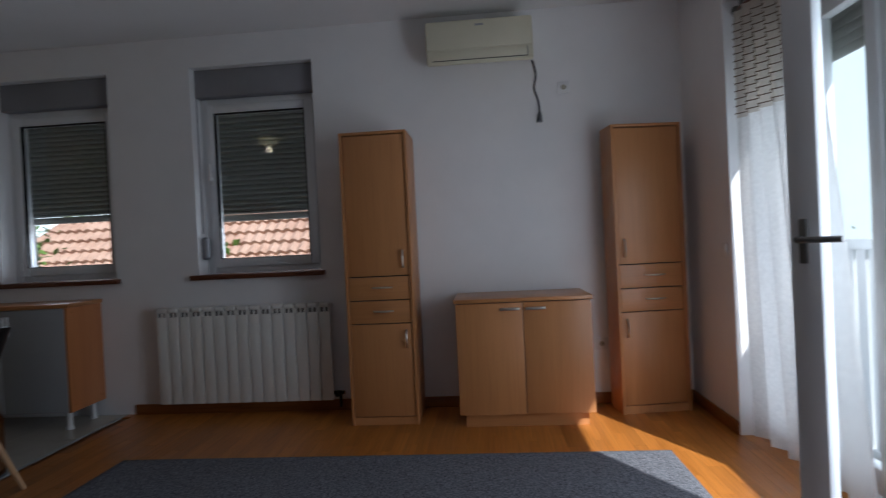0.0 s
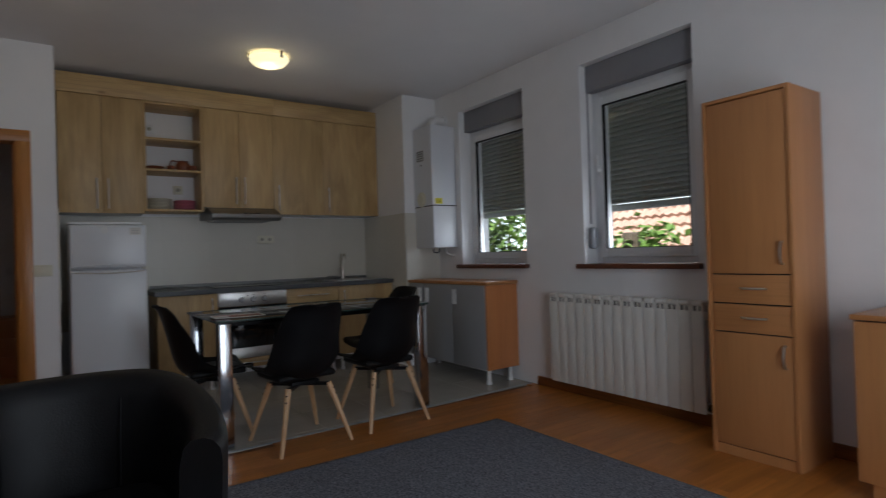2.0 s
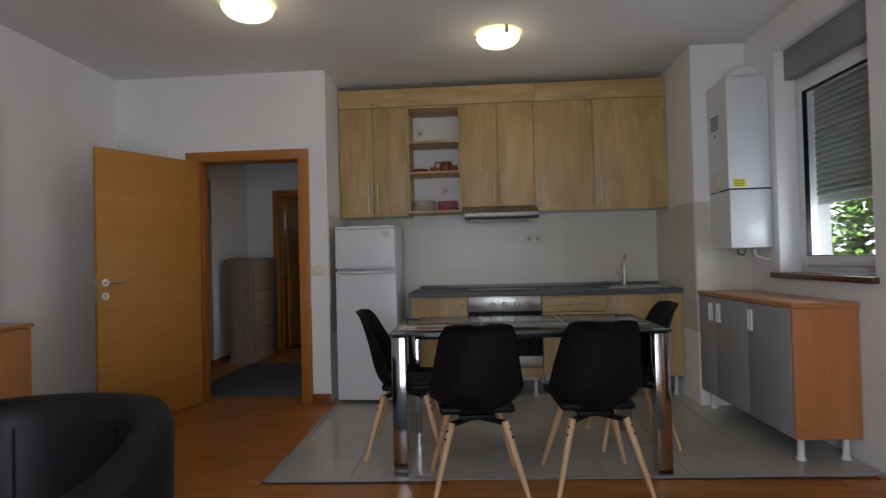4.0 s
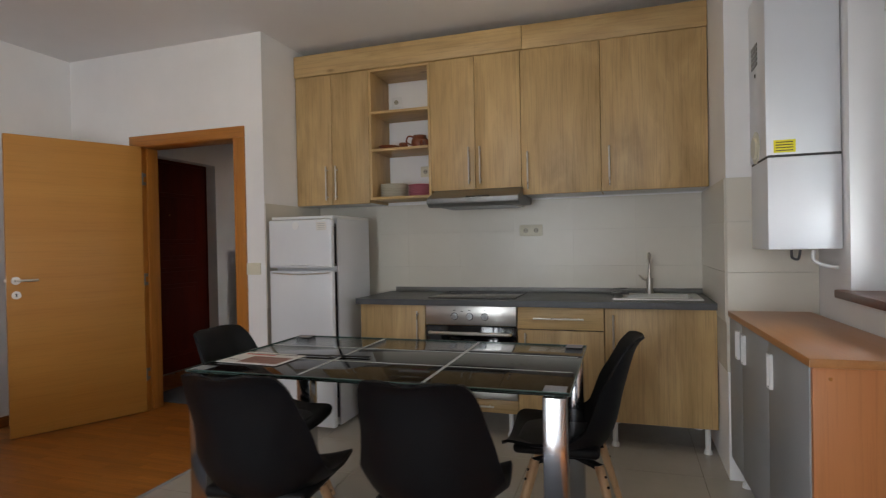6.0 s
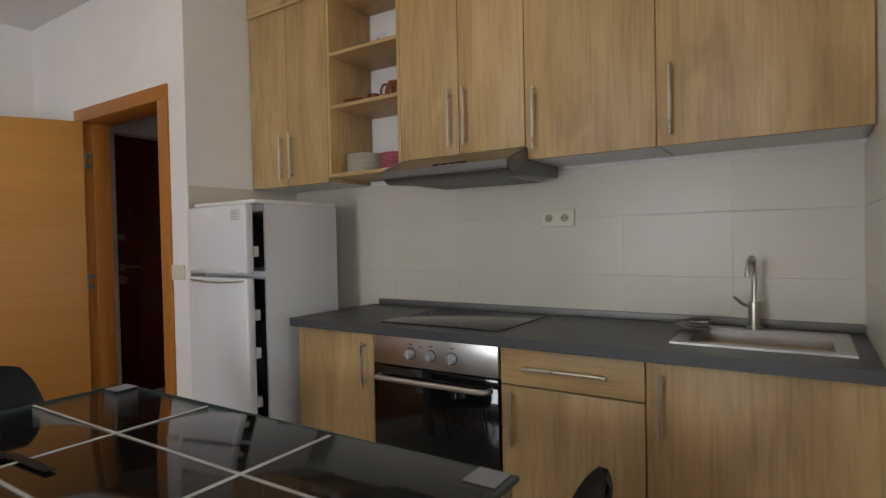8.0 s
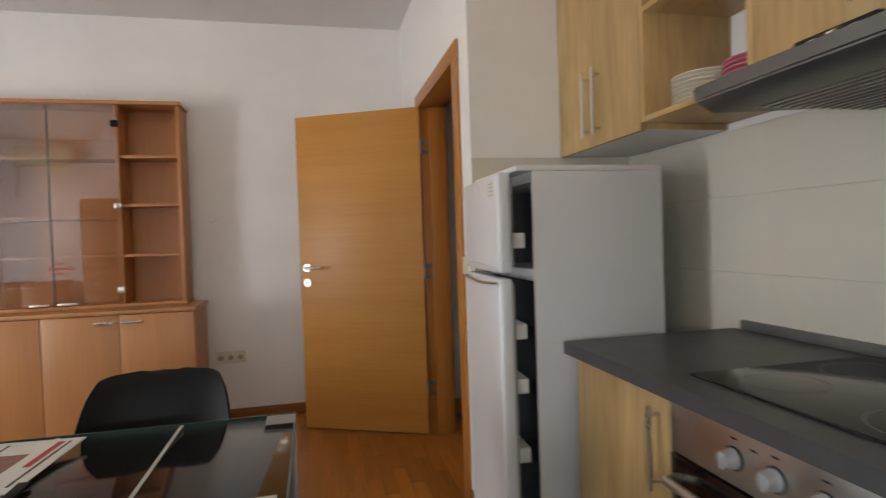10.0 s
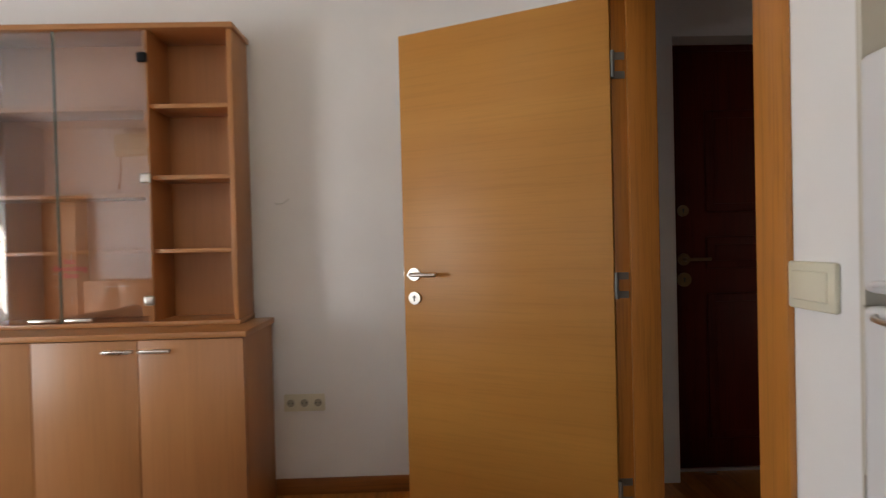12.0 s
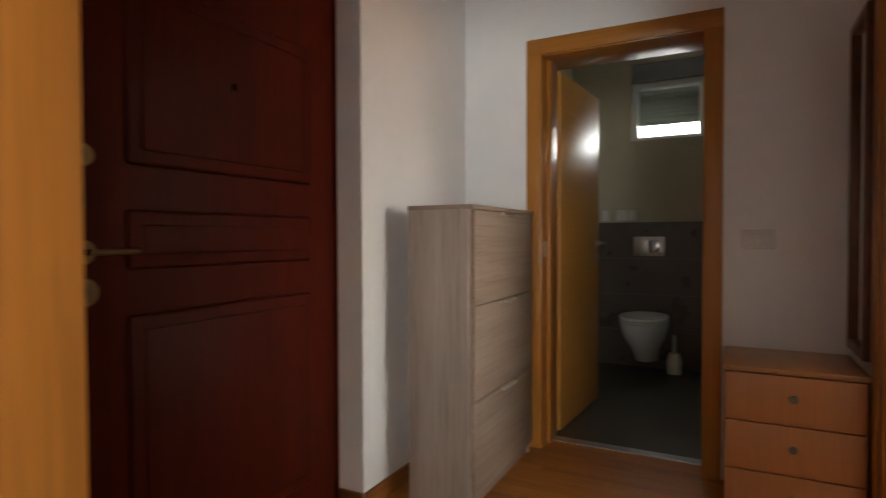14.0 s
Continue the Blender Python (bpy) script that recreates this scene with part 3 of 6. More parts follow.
# entrance door with raised panels
ed = thing("door_entrance", "closed dark mahogany panelled entrance door with brass locks", "door", -4.865, HY0 - 0.12, 0.0)
ed["kind"] = "structure"
boxpart("door_leaf", MAHOG, ed, 0.0, -0.06, 0.01, 1.05, -0.012, 2.07, bevel=0.003)
for z0, z1 in ((0.16, 0.88), (1.0, 1.16), (1.28, 1.78)):
    bm = bmesh.new()
    box(bm, 0.15, -0.013, z0, 0.86, 0.004, z1, bevel=0.012, seg=3)
    box(bm, 0.19, 0.0, z0 + 0.04, 0.82, 0.008, z1 - 0.04, bevel=0.006)
    part("panel", bm, MAHOG, ed, "", True)
boxpart("threshold", STEEL, ed, 0.0, -0.06, 0.0, 1.05, 0.005, 0.012)
lever(ed, 0.97, -0.012, 1.05, 1, -1, BRASS, 0.03)
rosette(ed, 0.97, -0.012, 0.95, 1, BRASS, 0.035)
rosette(ed, 0.97, -0.012, 1.29, 1, BRASS, 0.028)
bm = bmesh.new()
rod(bm, (0.51, -0.012, 1.56), (0.51, 0.008, 1.56), 0.013, n=16)
part("peephole", bm, BRASS, ed, "small brass peephole", True)
for x in (-0.022, 1.05):
    boxpart("door_frame_post", MAHOG, ed, x, -0.07, 0, x + 0.022, 0.0, 2.1, bevel=0.002)
boxpart("door_frame_head", MAHOG, ed, -0.022, -0.07, 2.07, 1.072, 0.0, 2.1, bevel=0.002)

# casing of the doorway, left open to the added side room
nd = thing("door_frame_side_room", "brown veneered door casing beside the hall chest", "door frame", SX0, HY1, 0)
nd["kind"] = "structure"
SW0 = SX1 - SX0
boxpart("casing_post", CASING, nd, -0.08, -0.014, 0, 0, 0, 2.0, bevel=0.003)
boxpart("casing_post", CASING, nd, SW0, -0.014, 0, SW0 + 0.08, 0, 2.0, bevel=0.003)
boxpart("casing_head", CASING, nd, -0.08, -0.014, 2.0, SW0 + 0.08, 0, 2.08, bevel=0.003)
boxpart("jamb", CASING, nd, 0, 0, 0, 0.025, 0.15, 2.0, bevel=0.002)
boxpart("jamb", CASING, nd, SW0 - 0.025, 0, 0, SW0, 0.15, 2.0, bevel=0.002)
boxpart("jamb_head", CASING, nd, 0, 0, 2.002, SW0, 0.15, 2.03, bevel=0.002)


# windows
def pvc_frame(parent, x0, z0, x1, z1, y, name="window_frame", w=0.06, d=0.06):
    bm = bmesh.new()
    box(bm, x0, y, z0, x0 + w, y + d, z1, bevel=0.006)
    box(bm, x1 - w, y, z0, x1, y + d, z1, bevel=0.006)
    box(bm, x0 + w, y, z0, x1 - w, y + d, z0 + w, bevel=0.006)
    box(bm, x0 + w, y, z1 - w, x1 - w, y + d, z1, bevel=0.006)
    return part(name, bm, PVC, parent, "", True)


def shutter(parent, x0, x1, z0, z1, y, pitch=0.037):
    """Half-lowered roller shutter with curved slats."""
    s = new("roller_shutter")
    s.parent = parent
    bm = bmesh.new()
    box(bm, x0, y, z0 - 0.055, x1, y + 0.012, z0 - 0.004, bevel=0.003)
    part("end_slat", bm, SLAT, s, "", True)
    z = z0
    while z < z1:
        bm = bmesh.new()
        prof = [(0.006, -0.001), (-0.002, 0.004), (-0.007, pitch * 0.35), (-0.007, pitch * 0.6), (-0.002, pitch - 0.007), (0.005, pitch - 0.0015)]
        a = [bm.verts.new((x0, y + dy, z + dz)) for dy, dz in prof]
        b = [bm.verts.new((x1, y + dy, z + dz)) for dy, dz in prof]
        for i in range(len(prof) - 1):
            bm.faces.new((a[i], b[i], b[i + 1], a[i + 1]))
        bmesh.ops.solidify(bm, geom=bm.faces[:], thickness=0.004)
        part("slat", bm, SLAT, s, "", True)
        bm = bmesh.new()
        x = x0
        while x < x1 - 0.012:
            xe = min(x + 0.037, x1)
            bm.faces.new([bm.verts.new(q) for q in ((x, y + 0.006, z + pitch - 0.007), (xe, y + 0.006, z + pitch - 0.007), (xe, y + 0.006, z + pitch + 0.002), (x, y + 0.006, z + pitch + 0.002))])
            x += 0.042
        bmesh.ops.solidify(bm, geom=bm.faces[:], thickness=0.002)
        part("slat_link", bm, SLAT, s)
        z += pitch
    return s


def window(name, x0, x1, y, z0, z1, label, handle=True, drop=1.445):
    """Recessed PVC window with a shutter box above it."""
    w = thing(name, label, "window")
    w["kind"] = "structure"
    boxpart("shutter_box", GREYPVC, w, x0, y - 0.07, z1 - 0.2, x1, y + 0.16, z1, bevel=0.004, label="grey roller shutter box")
    pvc_frame(w, x0, z0, x1, z1 - 0.2, y, w=0.055)
    sash = pvc_frame(w, x0 + 0.045, z0 + 0.045, x1 - 0.045, z1 - 0.245, y - 0.016, "sash", 0.068, 0.07)
    bm = bmesh.new()
    a, b, c0, c1 = x0 + 0.11, x1 - 0.11, z0 + 0.11, z1 - 0.31
    box(bm, a, y - 0.02, c0, a + 0.006, y + 0.01, c1)
    box(bm, b - 0.006, y - 0.02, c0, b, y + 0.01, c1)
    box(bm, a, y - 0.02, c1 - 0.006, b, y + 0.01, c1)
    box(bm, a, y - 0.02, c0, b, y + 0.01, c0 + 0.004)
    part("gasket", bm, BLACKP, sash)
    g = boxpart("pane", GLASS, w, x0 + 0.1, y + 0.01, z0 + 0.1, x1 - 0.1, y + 0.016, z1 - 0.3)
    g.visible_shadow = False
    shutter(w, x0 + 0.04, x1 - 0.04, drop, z1 - 0.2, y + 0.10)
    bm = bmesh.new()
    box(bm, x0 - 0.055, YN - 0.045, z0 - 0.035, x1 + 0.03, y + 0.005, z0, bevel=0.006)
    part("window_sill", bm, SILLWOOD, w, "dark brown wooden window sill", True)
    if handle:
        bm = bmesh.new()
        hx, hz = x0 + 0.075, (z0 + z1 - 0.2) / 2 + 0.05
        box(bm, hx - 0.014, y - 0.028, hz - 0.04, hx + 0.014, y - 0.016, hz + 0.04, bevel=0.004)
        box(bm, hx - 0.011, y - 0.06, hz - 0.012, hx + 0.011, y - 0.028, hz + 0.012, bevel=0.004)
        box(bm, hx - 0.011, y - 0.062, hz - 0.012, hx + 0.011, y - 0.048, hz + 0.115, bevel=0.005)
        part("window_handle", bm, WHITEP, w, "white window handle", True)
    return w


WY = YN + 0.135
window("window_1", W1[0], W1[1], WY, ZS, ZT, "white window with a half-lowered grey roller shutter beside the boiler", False, 1.50)
win = window("window_2", W2[0], W2[1], WY, ZS, ZT, "white window with a half-lowered grey roller shutter above the radiator")
# shutter strap and its winder on the reveal
bm = bmesh.new()
box(bm, W2[0] + 0.0, YN + 0.075, 1.3, W2[0] + 0.003, YN + 0.09, ZT - 0.2)
part("shutter_strap", bm, GREYPVC, win, "grey shutter strap")
bm = bmesh.new()
box(bm, W2[0] - 0.001, YN + 0.035, 1.11, W2[0] + 0.05, YN + 0.105, 1.275, bevel=0.022, seg=4)
part("strap_winder", bm, GREYPVC, win, "grey plastic shutter strap winder", True)
bm = bmesh.new()
for z in (ZS + 0.12, ZT - 0.35):
    rod(bm, (W1[0] + 0.05, WY - 0.02, z - 0.03), (W1[0] + 0.05, WY - 0.02, z + 0.03), 0.009)
part("hinge", bm, WHITEP, bpy.data.objects["window_1"], "", True)

# bathroom window
bw = thing("window_3", "small high white bathroom window with a half-lowered shutter", "window", 0, 0, 0)
bw["kind"] = "structure"
bm = bmesh.new()
for r in ((BX - 0.3, BO - 0.80, 1.9, BX - 0.2, BO - 0.75, 2.4), (BX - 0.3, BO - 0.27, 1.9, BX - 0.2, BO - 0.22, 2.4), (BX - 0.3, BO - 0.75, 1.9, BX - 0.2, BO - 0.27, 1.935), (BX - 0.3, BO - 0.75, 2.35, BX - 0.2, BO - 0.27, 2.4)):
    box(bm, *r, bevel=0.006)
part("window_frame", bm, PVC, bw, "", True)
boxpart("shutter_box", GREYPVC, bw, BX - 0.3, BO - 0.80, 2.4, BX - 0.16, BO - 0.22, 2.55, bevel=0.004)
boxpart("pane", GLASS, bw, BX - 0.255, BO - 0.75, 1.935, BX - 0.25, BO - 0.27, 2.35).visible_shadow = False
z = 2.05
while z < 2.36:
    boxpart("slat", SLAT, bw, BX - 0.325, BO - 0.79, z, BX - 0.315, BO - 0.23, z + 0.0362, bevel=0.003)
    z += 0.036

# balcony door: fixed south light, and a narrow leaf swung into the room
bd = thing("window_4", "white glazed balcony door with one leaf swung open", "balcony door")
bd["kind"] = "structure"
FX = XE + 0.2


def yz_frame(name, parent, y0, z0, y1, z1, x, w, d=0.06):
    bm = bmesh.new()
    box(bm, x, y0, z0, x + d, y0 + w, z1, bevel=0.006)
    box(bm, x, y1 - w, z0, x + d, y1, z1, bevel=0.006)
    box(bm, x, y0 + w, z0, x + d, y1 - w, z0 + w, bevel=0.006)
    box(bm, x, y0 + w, z1 - w, x + d, y1 - w, z1, bevel=0.006)
    return part(name, bm, PVC, parent, "", True)


boxpart("shutter_box", GREYPVC, bd, FX - 0.05, EY0, EZ - 0.2, FX + 0.1, EY1, EZ, bevel=0.004)
yz_frame("window_frame", bd, EY0, 0.02, EY1, EZ - 0.2, FX, 0.06)
for y0, y1 in ((2.60, 3.05), (3.06, EY1 - 0.05)):
    s = yz_frame("sash", bd, y0, 0.07, y1, EZ - 0.25, FX - 0.015, 0.075)
    boxpart("pane", GLASS, s, FX + 0.012, y0 + 0.07, 0.14, FX + 0.018, y1 - 0.07, EZ - 0.32).visible_shadow = False
boxpart("mullion", PVC, bd, FX, 2.56, 0.08, FX + 0.06, 2.61, EZ - 0.26, bevel=0.006)
boxpart("threshold", PVC, bd, FX - 0.02, EY0, 0.0, FX + 0.12, EY1, 0.03, bevel=0.004)
shutters = new("balcony_shutter")
shutters.parent = bd
z = 1.91
while z < EZ - 0.06:
    boxpart("slat", SLAT, shutters, FX + 0.11, EY0 - 0.12, z, FX + 0.12, EY1 + 0.05, z + 0.0452, bevel=0.004)
    z += 0.045
bl = new("door_leaf")
bl.parent = bd
bl.matrix_basis = pose(FX - 0.03, 1.575, 0.05, 0, 0, LEAFTURN)
LW, LH = 0.88, EZ - 0.3
bm = bmesh.new()
box(bm, 0, -0.03, 0, 0.1, 0.03, LH, bevel=0.006)
box(bm, LW - 0.1, -0.03, 0, LW, 0.03, LH, bevel=0.006)
box(bm, 0.1, -0.03, 0, LW - 0.1, 0.03, 0.11, bevel=0.006)
box(bm, 0.1, -0.03, LH - 0.1, LW - 0.1, 0.03, LH, bevel=0.006)
part("leaf_frame", bm, PVC, bl, "", True)
boxpart("pane", SOFTGLASS, bl, 0.095, -0.003, 0.1, LW - 0.095, 0.003, LH - 0.095).visible_shadow = False
bm = bmesh.new()
box(bm, LW - 0.064, 0.03, 0.97, LW - 0.036, 0.042, 1.12, bevel=0.004)
rod(bm, (LW - 0.05, 0.04, 1.05), (LW - 0.05, 0.075, 1.05), 0.011)
tube(bm, arc([(LW - 0.055, 0.075, 1.05), (LW - 0.1, 0.08, 1.05), (LW - 0.19, 0.074, 1.05)]), 0.011, 10)
part("door_handle", bm, DARKST, bl, "grey lever handle", True)

# ---- outdoors ----
boxes("ground", GRASS, (-400, -400, -4.4, 400, 400, -4.2), label="grassy ground around the houses")
# added glowing ring stands in for a bright, hazy sky
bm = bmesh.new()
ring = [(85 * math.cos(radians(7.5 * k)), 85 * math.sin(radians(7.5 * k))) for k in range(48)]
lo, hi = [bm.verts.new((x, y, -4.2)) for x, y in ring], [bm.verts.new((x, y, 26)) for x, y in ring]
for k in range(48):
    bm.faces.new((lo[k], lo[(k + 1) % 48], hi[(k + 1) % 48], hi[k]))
structure("backdrop", bm, HAZEGLOW, "glowing ring painted as pale hazy sky and distance all around")
boxes("balcony_floor", CONCRETE, (XE + 0.28, 0.2, -0.2, XE + 0.55, 4.6, -0.03), label="narrow concrete balcony ledge")
rail = thing("balcony_railing", "white balcony railing with close flat slats", "railing", XE + 0.44, 0, -0.03)
boxpart("handrail", PVC, rail, -0.035, 0.2, 1.05, 0.035, 4.6, 1.10, bevel=0.008)
boxpart("bottom_rail", PVC, rail, -0.015, 0.2, 0.06, 0.015, 4.6, 0.10, bevel=0.004)
y = 0.25
k = 0
while y < 4.55:
    boxpart("post" if k % 12 == 0 else "slat", PVC, rail, -0.009, y, 0.0 if k % 12 == 0 else 0.1, 0.009, y + 0.066, 1.052)
    y += 0.092
    k += 1


def tree(x, y, base, height, spread, seed, label, count=2600, leafsize=0.13):
    """Tapered trunk, limbs and a crown of many small leaf clumps."""
    rnd = random.Random(seed)
    t = thing("tree", label, "tree", x, y, base, group="garden trees")
    bm = bmesh.new()
    tube(bm, arc([(0, 0, 0), (0.1, 0.05, height * 0.25), (-0.05, 0.1, height * 0.55), (0.05, 0, height * 0.8)]), 0.11, 8)
    tips = []
    for k in range(16):
        a, h = rnd.uniform(0, 6.28), height * rnd.uniform(0.3, 0.75)
        l = spread * rnd.uniform(0.5, 1.0) * (1.1 - 0.4 * h / height)
        tip = Vector((l * math.cos(a), l * math.sin(a), h + l * rnd.uniform(0.2, 0.8)))
        rod(bm, (0, 0, h), tip, 0.045, 0.012, 6)
        tips.append((tip, h))
    part("trunk", bm, BARK, t, "", True)
    verts, faces = [], []
    for k in range(count):
        tip, h = rnd.choice(tips)
        f = rnd.uniform(0.35, 1.12)
        c = Vector((0, 0, h)).lerp(tip, f) + Vector([rnd.gauss(0, spread * 0.17) for _ in range(3)])
        q = Euler([rnd.uniform(-0.9, 0.9), rnd.uniform(-0.9, 0.9), rnd.uniform(0, 6.28)]).to_matrix()
        s = leafsize * rnd.uniform(0.6, 1.3)
        i = len(verts)
        for u, v, w in ((-0.5, 0, 0), (0, -0.32, 0.06), (0.5, 0, -0.05), (0, 0.32, 0.06)):
            verts.append(c + q @ Vector((u * s, v * s, w * s)))
        faces += [(i, i + 1, i + 2), (i, i + 2, i + 3)]
    me = bpy.data.meshes.new("crown")
    me.from_pydata(verts, [], faces)
    me.materials.append(LEAF)
    crown = new("crown", me)
    crown.parent = t
    tagged(crown, kind="stuff")
    return t


def roof_tiles(name, m, width, rows, parent, pitch=0.2, run=0.3):
    """Overlapping curved clay tiles laid in courses on a slope, in one mesh."""
    verts, faces = [], []
    n = int(width / pitch)
    prof = [(0.0, 0.0), (0.18, 0.035), (0.4, 0.055), (0.62, 0.035), (0.78, 0.0), (1.0, 0.0)]
    rnd = random.Random(4)
    for r in range(rows):
        for k in range(n):
            x, y, i = k * pitch, r * run, len(verts)
            if x < 2.55 * r / rows:
                continue
            lift = rnd.uniform(0, 0.012)
            for px, pz in prof:
                verts.append(m @ Vector((x + px * pitch, y - 0.03, pz + 0.095 + lift)))
                verts.append(m @ Vector((x + px * pitch, y + run, pz + 0.01)))
                verts.append(m @ Vector((x + px * pitch, y - 0.03, pz + 0.02 + lift)))
            for q in range(len(prof) - 1):
                a = i + q * 3
                faces += [(a, a + 3, a + 4, a + 1), (a + 2, a + 5, a + 3, a)]
    me = bpy.data.meshes.new(name)
    me.from_pydata(verts, [], faces)
    me.materials.append(ROOFT)
    ob = new(name, me)
    ob.parent = parent
    return tagged(ob, "weathered orange clay roof tiles in courses", kind="stuff")


house = thing("house", "neighbouring house with a weathered clay tile roof", "house", 0, 0, 0)
boxpart("wall", STUCCO, house, -10.5, 9.3, -4.2, 2.9, 14.2, -0.95)
bm = bmesh.new()
for p in ([(-10.8, 8.9, -1.05), (3.3, 8.9, -1.05), (3.3, 11.8, 1.95), (-8.2, 11.8, 1.95)], [(-10.8, 14.6, -1.05), (-8.2, 11.8, 1.95), (3.3, 11.8, 1.95), (3.3, 14.6, -1.05)], [(-10.8, 8.9, -1.05), (-8.2, 11.8, 1.95), (-10.8, 14.6, -1.05)]):
    bm.faces.new([bm.verts.new(q) for q in p])
part("roof", bm, ROOFT, house)
slope = Matrix.Translation((-10.8, 8.85, -1.07)) @ Euler((math.atan2(3.0, 2.9), 0, 0)).to_matrix().to_4x4()
roof_tiles("roof_tiles", slope, 14.1, 14, house)
bm = bmesh.new()
for k in range(11):
    a, b = Vector((-10.8, 8.9, -1.0)), Vector((-8.2, 11.8, 2.0))
    rod(bm, a.lerp(b, k / 11), a.lerp(b, (k + 1.12) / 11), 0.11, 0.085, 8)
for k in range(28):
    rod(bm, (-8.2 + k * 0.41, 11.8, 1.98), (-8.2 + k * 0.41 + 0.45, 11.8, 1.98), 0.11, 0.09, 8)
part("ridge_tiles", bm, ROOFT, house, "", True)
tree(-12.0, 16.5, -4.2, 10.5, 3.2, 3, "leafy green garden tree beside the neighbouring house", 4200)
tree(-3.2, 7.4, -4.2, 6.9, 0.85, 5, "slim young leafy tree in front of the neighbouring roof", 3000, 0.14)
tree(-7.0, 7.4, -4.2, 8.0, 1.55, 21, "leafy green garden tree beside the neighbouring house", 6500, 0.15)
tree(7.0, 5.6, -4.2, 6.8, 2.4, 7, "leafy green garden tree beyond the balcony", 4200)
tree(8.5, 8.5, -4.2, 6.5, 2.4, 9, "leafy green garden tree beyond the balcony", 3800)
tree(9.5, 1.0, -4.2, 6.2, 2.4, 11, "leafy green garden tree beyond the balcony", 3000)
house2 = thing("house", "far stucco house with a dark tiled roof", "house", 22, 16, -4.2)
boxpart("wall", STUCCO, house2, -5, -6, 0, 5, 6, 5.6)
bm = bmesh.new()
for p in ([(-5.5, -6.5, 5.5), (-5.5, 6.5, 5.5), (0, 6.5, 8.2), (0, -6.5, 8.2)], [(5.5, -6.5, 5.5), (0, -6.5, 8.2), (0, 6.5, 8.2), (5.5, 6.5, 5.5)]):
    bm.faces.new([bm.verts.new(q) for q in p])
part("roof", bm, ROOFT, house2)
for y in (-4, -1, 2, 4.4):
    boxpart("window", BLACKG, house2, -5.03, y, 3.0, -4.98, y + 1.1, 4.4)

# ---- living room things ----


def bow(parent, p, along, out, length=0.1, material=NICKEL):
    """Arched furniture handle; along and out are directions."""
    p, a, o = Vector(p), Vector(along), Vector(out)
    bm = bmesh.new()
    tube(bm, arc([p - a * length / 2, p - a * length * 0.42 + o * 0.016, p + o * 0.026, p + a * length * 0.42 + o * 0.016, p + a * length / 2], 6), 0.0058, 8)
    part("handle", bm, material, parent, "arched satin metal handle", True)


def bar(parent, p, along, out, length=0.12, material=NICKEL, r=0.0065, gap=0.028, flat=False):
    """Straight bar handle on two posts."""
    p, a, o = Vector(p), Vector(along).normalized(), Vector(out)
    bm = bmesh.new()
    rod(bm, p - a * length / 2 + o * gap, p + a * length / 2 + o * gap, r, n=10)
    for s in (-0.4, 0.4):
        rod(bm, p + a * length * s, p + a * length * s + o * gap, r * 0.8, n=8)
    part("handle", bm, material, parent, "straight satin metal bar handle", True)


def tall_cabinet(x, y, d, mirror, label, turn=0.0, w=0.435, h=1.88):
    """Narrow beech cabinet: door, two drawers, door. Front faces -y."""
    c = thing("tall_cabinet", label, "cabinet", x, y, 0, turn, group="narrow beech cabinets")
    bm = bmesh.new()
    box(bm, 0, 0.0, 0, 0.018, d, h, bevel=0.0015)
    box(bm, w - 0.018, 0.0, 0, w, d, h, bevel=0.0015)
    box(bm, 0.018, 0.0, h - 0.018, w - 0.018, d, h, bevel=0.0015)
    box(bm, 0.018, 0.03, 0.05, w - 0.018, d, h - 0.02)
    part("body", bm, BEECH, c, "", True)
    # black sheet paints the shade in the gaps between door and drawers
    boxpart("gap_shade", INKSHADE, c, 0.019, 0.027, 0.05, w - 0.019, 0.0295, h - 0.019)
    boxpart("plinth", BEECH, c, 0.018, 0.012, 0, w - 0.018, 0.03, 0.05)
    s = w - 0.055 if not mirror else 0.055
    up, out = (0, 0, 1), (0, -1, 0)
    for z0, z1, hz in ((0.056, 0.647, 0.55), (0.957, h - 0.024, 1.06)):
        dr = boxpart("door", BEECH, c, 0.022, 0.008, z0, w - 0.022, 0.026, z1, bevel=0.0015)
        bow(dr, (s, 0.008, hz), up, out, 0.11)
    for z0, z1 in ((0.654, 0.797), (0.804, 0.950)):
        dr = boxpart("drawer", BEECHX, c, 0.022, 0.008, z0, w - 0.022, 0.026, z1, bevel=0.0015)
        bow(dr, (w / 2 + 0.02, 0.008, (z0 + z1) / 2 + 0.005), (1, 0, 0), out, 0.12)
    return c


tall_cabinet(-0.02, 3.814, 0.36, False, "narrow tall beech cabinet with two drawers beside the radiator")
tall_cabinet(1.708, 3.908, 0.205, True, "narrow tall beech cabinet with two drawers in the room corner", 8.0, 0.452, 1.845)

low = thing("low_cabinet", "low two-door beech cabinet under the air conditioner", "cabinet", 0.679, 3.69, 0)
bm = bmesh.new()
box(bm, 0.006, 0.03, 0.085, 0.824, 0.47, 0.771, bevel=0.0015)
part("body", bm, BEECH, low, "", True)
# shade of the joint between the two doors, put in as a black sheet
boxpart("gap_shade", INKSHADE, low, 0.01, 0.0272, 0.09, 0.82, 0.0298, 0.7715)
boxpart("plinth", BEECHX, low, 0.04, 0.06, 0.0, 0.79, 0.45, 0.085)
boxpart("top", BEECHX, low, -0.004, 0.0, 0.772, 0.834, 0.48, 0.795, bevel=0.002)
